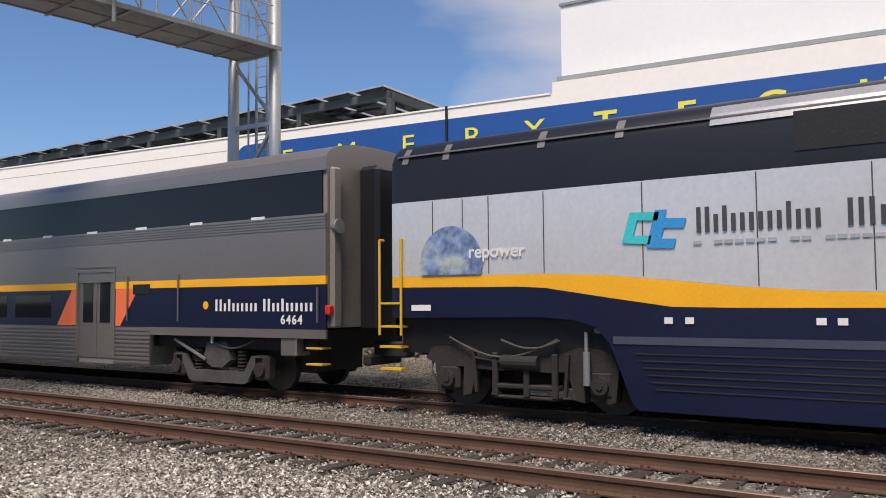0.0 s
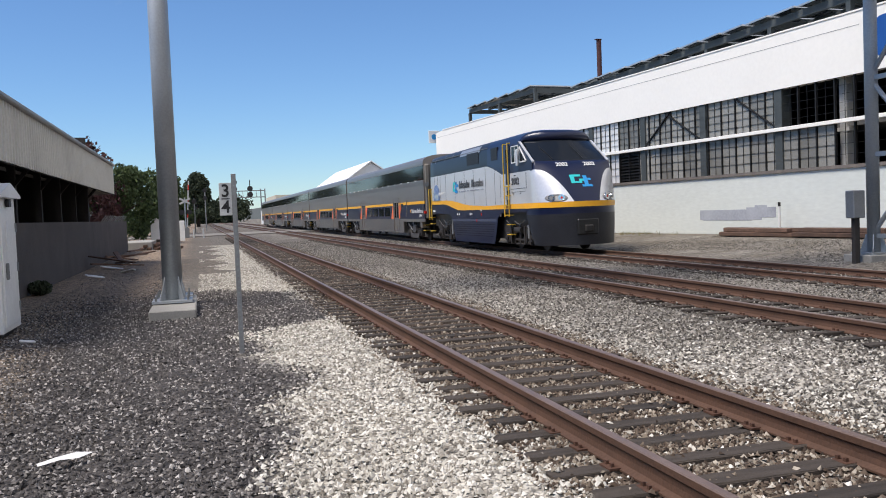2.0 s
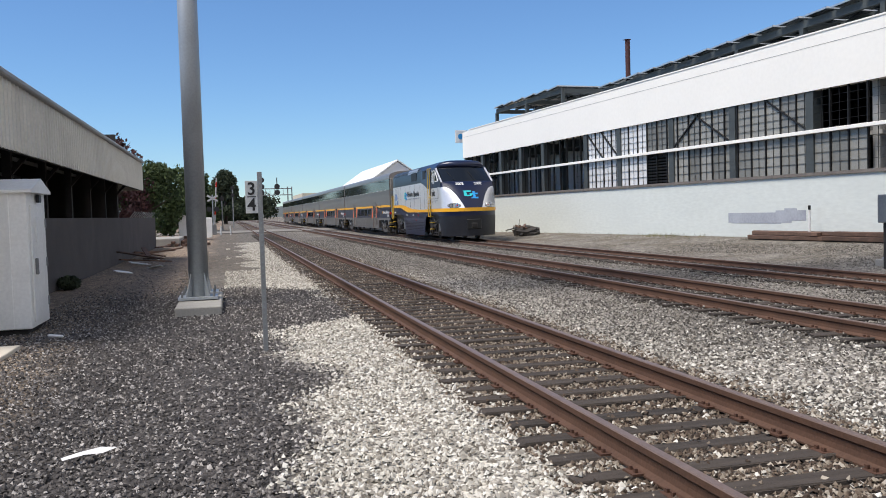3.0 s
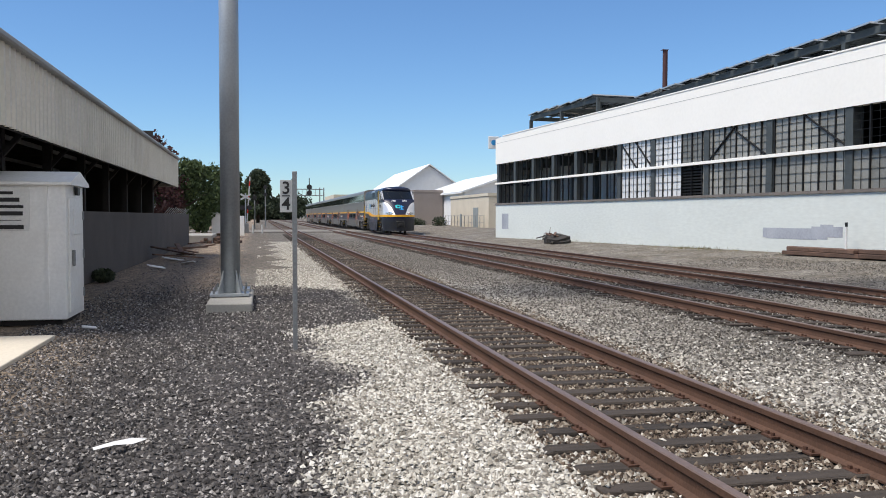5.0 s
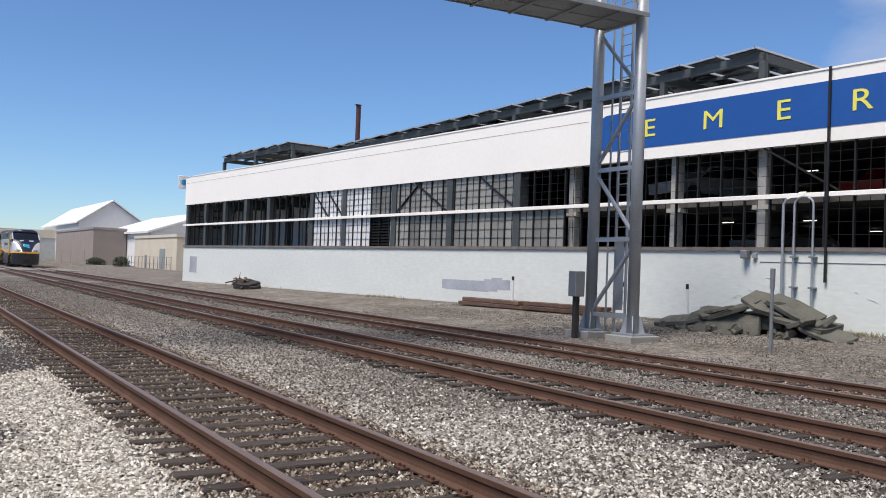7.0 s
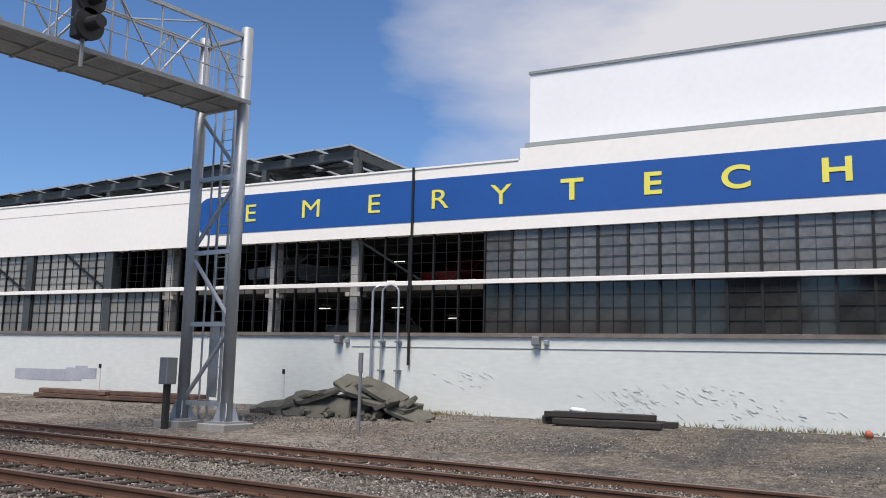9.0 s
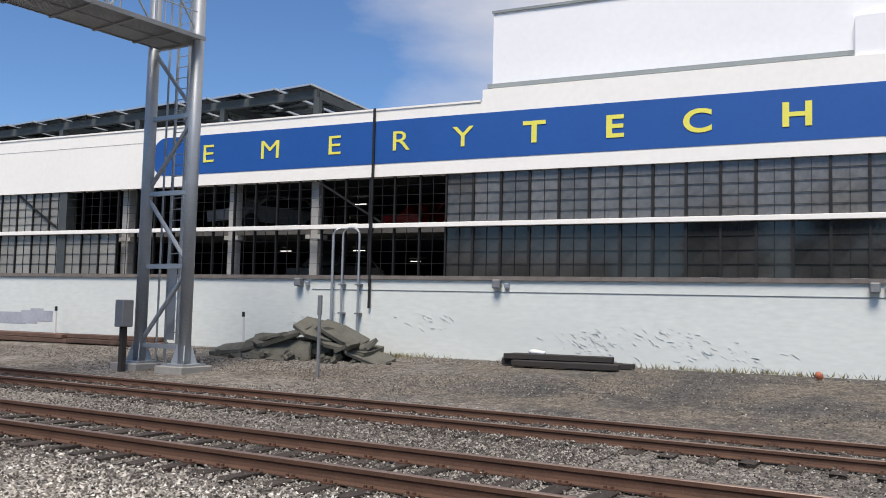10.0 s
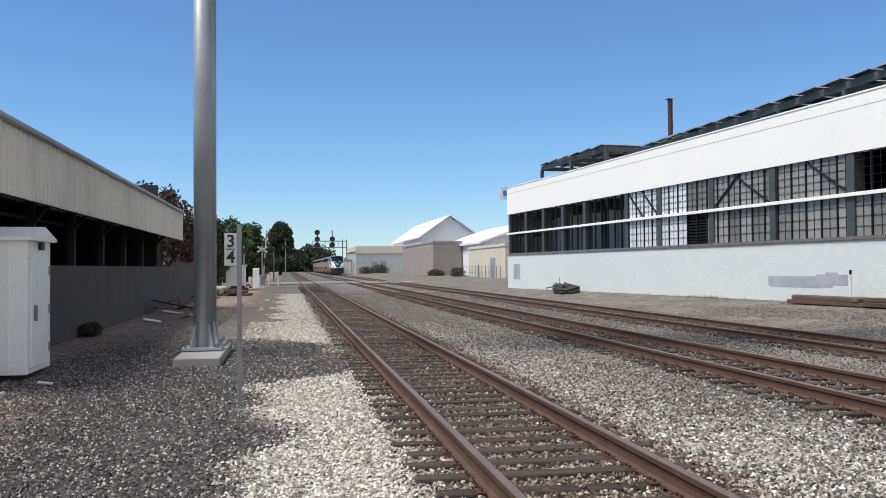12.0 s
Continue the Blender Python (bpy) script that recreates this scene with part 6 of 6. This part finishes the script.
def crossing_gate(x, y, rz):
    t = thing("crossing_gate", "white crossing gate with crossbuck and raised arm", "crossing gate", pose(x, y, 0, 0, 0, rz))
    part("base", boxes((-.3, .3, -.3, .3, 0, 1.1), bevel=.04), M["galv_dark"], t)
    part("mast", rod(bmesh.new(), (0, 0, 1.1), (0, 0, 4.4), .07, 8), M["galv"], t)
    for a in (-1, 1):
        part("crossbuck", bar(bmesh.new(), (-.55 * a, -.1, 3.7), (.55 * a, -.1, 4.3), .04, .2), M["aged_white"], t)
        part("flasher", rod(bmesh.new(), (.4 * a, -.2, 2.8), (.4 * a, -.1, 2.8), .28, 14), M["signal_black"], t)
    arm = part("arm", bar(bmesh.new(), (.15, 0, 1.2), (.5, 0, 6.2), .05, .12), M["aged_white"], t, "raised gate arm")
    for k in range(3):
        part("stripe", bar(bmesh.new(), (.22 + .105 * k, -.035, 2.2 + 1.5 * k), (.26 + .105 * k, -.035, 2.75 + 1.5 * k), .02, .125), M["red_lamp"], arm)


crossing_gate(-4.4, 96, 8)
rc = random.Random(44)
for i in range(9):
    t = thing("fence_panel", "low chain-link fence panel by the crossing", "fence", pose(-12.5 + rc.uniform(-.1, .1), 78 + 3.0 * i, 0), group="fence panels by the crossing")
    for y in (0, 2.9):
        part("post", rod(bmesh.new(), (0, y, 0), (0, y, 1.5), .035, 6), M["galv"], t)
    for z in (.15, .8, 1.45):
        part("rail", rod(bmesh.new(), (0, 0, z), (0, 2.9, z), .022, 6), M["galv"], t)
for i in range(7):
    o = thing("bollard", "short pale bollard by the road", "bollard", pose(-8.6 + 1.0 * i, 93.5 + rc.uniform(-.6, .6), 0), group="bollards by the road")
    part("post", rod(bmesh.new(), (0, 0, 0), (0, 0, .95), .09, 10), M["aged_white"], o)
for i in range(10):
    x, y = rc.uniform(-7.2, -4.6), rc.uniform(58, 90)
    o = thing("tie_pile", "low pile of old ties and scrap beside the tracks", "timber", pose(x, y, 0, 0, 0, rc.uniform(-30, 30)), group="scrap beside the tracks")
    for k in range(3):
        b = part("tie", boxes((-.12, .12, -1.1, 1.1, 0, .18), bevel=.015), M["timber"], o)
        b.matrix_local = pose((k - 1) * .27, rc.uniform(-.2, .2), .18 * (k == 1), 0, 0, rc.uniform(-6, 6))
for x, y, h, w in ((-7.2, 24.0, .38, .32), (23.0, 122, 1.9, 1.2), (22.0, 135, 1.6, 1.5), (20.5, 205, 2.6, 2.4), (17.8, 212, 2.2, 2.0)):
    o = thing("bush", "scrubby dark green bush at the wall foot", "bush", pose(x, y, 0))
    vs, fs = [], []
    for k in range(1100):
        d = Vector((rc.gauss(0, 1), rc.gauss(0, 1), rc.gauss(0, 1))).normalized() * rc.random() ** .4
        q = Vector((d.x * w, d.y * w, h * .5 + d.z * h * .5))
        u, v = Vector([rc.gauss(0, 1) for _ in range(3)]).normalized() * .05 * (1 + w), Vector([rc.gauss(0, 1) for _ in range(3)]).normalized() * .03 * (1 + w)
        n0 = len(vs)
        vs += [q - u, q + v, q + u, q - v]
        fs.append((n0, n0 + 1, n0 + 2, n0 + 3))
    me = bpy.data.meshes.new("foliage")
    me.from_pydata(vs, [], fs)
    me.materials.append(M["leaf_dark"])
    f = new("foliage", me)
    f.parent = o
    part("stem", rod(bmesh.new(), (0, 0, 0), (0, 0, h * .6), .03, 6), M["bark"], o)


far_mast(-1.9, 150, 7.2, (6.9, 5.6), "dark railway signal mast by the tracks")
far_mast(-3.6, 128, 5.0, (4.6,), "crossing signal mast with round head")
far_mast(-8.0, 118, 5.2, (4.2,), "crossing signal mast beside the road")
far_mast(-6.8, 105, 4.6, (4.0,), "crossing signal mast near the hut")
for x, y, h in ((-12, 140, 9), (-7.4, 160, 8.5)):
    t = thing("utility_pole", "tall wooden utility pole with a crossarm", "pole", pose(x, y, 0))
    part("shaft", rod(bmesh.new(), (0, 0, 0), (0, 0, h), .16, 8, .1), M["bark"], t)
    part("crossarm", boxes((-1.1, 1.1, -.06, .06, h - .9, h - .75)), M["bark"], t)
fg = thing("signal_bridge", "distant grey signal bridge over the tracks", "signal bridge")
for x in (19.0, 17.6):
    part("post", rod(bmesh.new(), (x, 300, 0), (x, 300, 11.8), .2, 8), M["galv_dark"], fg)
for z in (9.0, 11.2):
    part("chord", boxes((7.0, 19.2, 299.8, 300.2, z - .14, z + .14)), M["galv_dark"], fg)
for i in range(9):
    part("lattice", boxes((7.0 + i * 1.5, 7.14 + i * 1.5, 299.8, 300, 9, 11.2)), M["galv_dark"], fg)
for x in (8.8, 14.0):
    for z in (14.2, 11.9, 9.9) if x < 10 else (11.9, 9.9):
        part("signal_disc", rod(bmesh.new(), (x, 299.2, z), (x, 299.6, z), .95, 14), M["signal_black"], fg)
    part("signal_stem", boxes((x - .15, x + .15, 299.6, 299.8, 9, 15)), M["signal_black"], fg)


def tree(x, y, h, rad, leaf, label, seed, cone=False, n=2600, size=.2):
    """A tapered trunk with limbs, and a crown of separate small leaf blades gathered in clumps."""
    r = random.Random(seed)
    t = thing("tree", label, "tree", pose(x, y, 0))
    bm = bmesh.new()
    rod(bm, (0, 0, 0), (.1, 0, h * .6), rad * .1, 8, rad * .04)
    clumps = []
    for i in range(44):
        a, u = r.uniform(0, 2 * math.pi), r.random()
        z = h * (.13 + .83 * u)
        reach = rad * (1.05 - .85 * u if cone else math.sin(math.pi * (.18 + .72 * u)) ** .7) * r.uniform(.45, 1)
        c = Vector((math.cos(a) * reach, math.sin(a) * reach, z))
        clumps.append((c, rad * r.uniform(.22, .42)))
        if i < 12:
            rod(bm, (0, 0, h * (.2 + .3 * u)), c, rad * .035, 5, rad * .012)
    part("trunk", bm, M["bark"], t, "brown trunk and limbs")
    vs, fs = [], []
    for i in range(n):
        c, cr = r.choice(clumps)
        d = Vector((r.gauss(0, 1), r.gauss(0, 1), r.gauss(0, .8)))
        p = c + d.normalized() * cr * r.random() ** .4
        u, v = Vector([r.gauss(0, 1) for _ in range(3)]).normalized() * size, Vector([r.gauss(0, 1) for _ in range(3)]).normalized() * size * .6
        k = len(vs)
        vs += [p - u, p + v, p + u, p - v]
        fs.append((k, k + 1, k + 2, k + 3))
    me = bpy.data.meshes.new("crown")
    me.from_pydata(vs, [], fs)
    me.materials.append(M[leaf])
    c = new("crown", me)
    c.parent = t
    tagged(c, "leafy crown with gaps")


# two trees out of view, added to reflect as dark shapes in the panes
tree(-19, 4.5, 9.5, 3.4, "leaf_dark", "unseen tree added as a dark window reflection", 31, n=5000, size=.3)
tree(-24, -4, 11.0, 4.2, "leaf_dark", "broad unseen tree added as a dark window reflection", 32, n=5000, size=.35)
tree(-9.3, 75, 7.0, 2.6, "leaf", "green street tree behind the shed", 1, n=5000)
tree(-12.0, 72, 8.6, 2.9, "leaf_red", "dark plum-leaved tree behind the shed", 2, n=5000)
tree(-9.4, 108, 7.6, 3.2, "leaf", "rounded green tree near the crossing", 3, n=5000, size=.24)
tree(-7.5, 126, 8.0, 3.0, "leaf", "green tree near the crossing", 4, n=8000, size=.28)
tree(-3.4, 240, 14.0, 5.4, "leaf_dark", "tall broad dark tree beyond the crossing", 5, True, n=16000, size=.45)
tree(-14, 240, 10, 5, "leaf_dark", "dark tree in the distance", 6, n=3000, size=.5)
tree(-24, 180, 10, 5, "leaf", "green tree in the distance", 7, n=3000, size=.5)
tree(11.8, 420, 12, 9, "leaf_dark", "dark tree in the far distance", 8, n=3000, size=.8)
tree(2, 430, 9, 9, "leaf_dark", "dark tree in the far distance", 9, n=3000, size=.8)
tree(-8, 440, 11, 9, "leaf_dark", "dark tree in the far distance", 10, n=3000, size=.8)
rg = tagged(link_mesh("backdrop", prism(bmesh.new(), [(-400, -2), (-400, 9), (-200, 13), (-60, 8), (0, 6), (30, 9), (90, 16), (200, 14), (400, 18), (400, -2)], "y", 900, 905), M["far_grey"]), "hazy low hills and roofs far off", "backdrop", kind="structure")

# weeds along the wall foot
r = random.Random(21)
vs, fs = [], []
for i in range(900):
    y = r.choice((r.uniform(-3, 9), r.uniform(20, 60), r.gauss(36, 1.2), r.gauss(12, .6), r.gauss(2.5, 1.2)))
    x = 20.95 - .085 * y - abs(r.gauss(0, .35))
    z, hgt, a = ground_z(x), r.uniform(.04, .17), r.uniform(0, 6.28)
    k = len(vs)
    dx, dy = math.cos(a) * .018, math.sin(a) * .018
    vs += [(x - dx, y - dy, z), (x + dx, y + dy, z), (x + r.uniform(-.1, .1), y + r.uniform(-.1, .1), z + hgt)]
    fs.append((k, k + 1, k + 2))
me = bpy.data.meshes.new("weeds")
me.from_pydata(vs, [], fs)
me.materials.append(M["weed"])
tagged(new("weeds", me), "dry weeds along the foot of the wall", "weeds", kind="stuff")

# ---- loose ballast ----
def stones(name, material, count, seed, label, where, size_range=(.010, .024)):
    """Loose angular stones lying on the ground, each with its own tone."""
    g = np.random.default_rng(seed)
    pts = where(g, count)
    n = len(pts)
    base = np.array([(1, 0, 0), (-1, 0, 0), (0, 1, 0), (0, -1, 0), (0, 0, 1)], float)
    tri = np.array([(0, 2, 4), (2, 1, 4), (1, 3, 4), (3, 0, 4)])
    size = g.uniform(*size_range, (n, 1, 1)) * g.uniform(.65, 1.35, (n, 5, 1)) * np.array([1, 1, .95])
    v = base[None] * size + g.normal(0, .004, (n, 5, 3))
    a, b = g.uniform(0, 6.28, n), g.uniform(-.6, .6, n)
    ca, sa, cb, sb = np.cos(a), np.sin(a), np.cos(b), np.sin(b)
    x, y, z = v[..., 0], v[..., 1] * cb[:, None] - v[..., 2] * sb[:, None], v[..., 1] * sb[:, None] + v[..., 2] * cb[:, None]
    v = np.stack([x * ca[:, None] - y * sa[:, None], x * sa[:, None] + y * ca[:, None], z], -1) + pts[:, None]
    f = (tri[None] + 5 * np.arange(n)[:, None, None]).reshape(-1, 3)
    me = bpy.data.meshes.new(name)
    me.from_pydata(v.reshape(-1, 3).tolist(), [], f.tolist())
    me.materials.append(M[material])
    return tagged(new(name, me), label, "gravel", kind="stuff")


def border(y):
    tongue = np.clip((y - 12.2) / 2.2, 0, 1) * np.clip((21.5 - y) / 1.5, 0, 1)
    return -2.08 + .3 * np.sin(y * .9) + .2 * np.sin(y * 2.3 + 1) + 1.5 * tongue


def bed(g, n, x0, x1, y0, y1):
    x = g.uniform(x0, x1, n)
    y = y0 + (y1 - y0) * g.random(n) ** 2.1
    z = g.uniform(-.012, .012, n)
    ok = np.ones(n, bool)
    for cx, first, bare in ((0.68, -2, .97), (6.18, -4, .9), (10.66, -6, .3)):
        ok &= np.abs(np.abs(x - cx) - .7525) > .075
        across = np.abs((y - first + .26) % .52 - .26)
        on_tie = (np.abs(x - cx) < 1.24 + .08 * np.sin(y * 7)) & (across < .105)
        ok &= ~(on_tie & (g.random(n) < np.where(y > 16, bare * .7, bare)))
        z = z + np.where((np.abs(x - cx) < 1.45) & ~on_tie, .012, 0) + np.where(on_tie, .036, 0)
    return x[ok], y[ok], z[ok]


def light_bed(g, n):
    x, y, z = bed(g, n, -4.2, 5.2, 1.2, 62)
    patch = np.sin(x * 1.7 + 2) + np.sin(y * .55 + x * .4) > .55
    keep = ((x > border(y) + g.normal(0, .12, len(x))) | ((y > 21.5) & (x > -3.0) & ((y < 29) | patch) & (g.random(len(x)) < .5))) & (x < np.where(y < 15, 4.6, 2.4) + g.normal(0, .5, len(x)))
    keep &= ~((x > -.55 + g.normal(0, .2, len(x))) & (x < 2.1) & (g.random(len(x)) > np.clip(.10 - (y - 4) * .02, .02, .10)))
    keep &= ~((x > 2.1) & (g.random(len(x)) < np.clip(.45 + (y - 4) * .08, .45, .97)))
    return np.stack([x, y, z], 1)[keep]


def dark_bed(g, n):
    x, y, z = bed(g, n, -6.6, .0, 2.4, 48)
    keep = (x < border(y) + g.normal(0, .12, len(x))) & ~((y > 22) & (x > -3.9)) & ~((x < -3.9 + g.normal(0, .35, len(x))) & (y > 20.5 + g.normal(0, 1.2, len(x))) & (g.random(len(x)) < .93)) & ~((x < -5.9) & (y > 8.8) & (y < 12.5))
    return np.stack([x, y, z], 1)[keep]


def grey_bed(g, n):
    x, y, z = bed(g, n, -.6, 13.2, 2.0, 62)
    return np.stack([x, y, z], 1)[x > 2.2 + g.normal(0, .3, len(x))]


def track_bed(g, n):
    x, y, z = bed(g, n, -.75, 2.45, 1.2, 62)
    return np.stack([x, y, z], 1)[(x > -.6 + g.normal(0, .15, len(x))) & (x < 2.2 + g.normal(0, .15, len(x))) & (g.random(len(x)) < .8)]


def yard_bed(g, n):
    x, y = g.uniform(12.8, 20.5, n), g.uniform(-4, 30, n)
    keep = (x < 20.8 - .085 * y) & (g.random(n) < np.clip(.35 + y / 14, .35, 1)) & (np.sin(x * 1.3) + np.sin(y * .7 + x) + g.normal(0, .5, n) > -.3)
    return np.stack([x, y, np.clip((x - 12.5) / 7.5, 0, 1) * .5], 1)[keep]


stones("ballast", "stone_light", 230000, 1, "pale crushed ballast stones", light_bed, (.012, .028))
stones("ballast", "stone_grey", 170000, 3, "grey crushed ballast stones between the tracks", grey_bed, (.012, .028))
stones("ballast", "stone_brown", 120000, 6, "rust-stained ballast stones between the near rails", track_bed, (.012, .027))
def south_bed(g, n):
    x, y, z = bed(g, n, 4.2, 13.2, -5, 2.2)
    return np.stack([x, y, z], 1)


stones("ballast", "stone_grey", 26000, 5, "grey crushed ballast stones along the far tracks", south_bed)
stones("yard_gravel", "stone_grey", 42000, 4, "scattered grey gravel in the yard", yard_bed)
stones("trap_rock", "stone_dark", 130000, 2, "dark crushed trap rock", dark_bed)


def motions():
    """The train leaves along the far track."""
    rows = [(0, 7.19), (.5, 16.05), (1, 24.98), (1.5, 33.85), (2.5, 52.0), (4, 79.2), (5.5, 106.9), (6.5, 124.6), (8, 152.2), (10, 189.4), (12, 226.5)]
    walk(loco, [(t, pose(10.66, y, RAIL_TOP)) for t, y in rows])
    for k, c in enumerate(coaches):
        walk(c, [(t, pose(10.66, y + 1.55 + 26.1 * k, RAIL_TOP)) for t, y in rows])


motions()
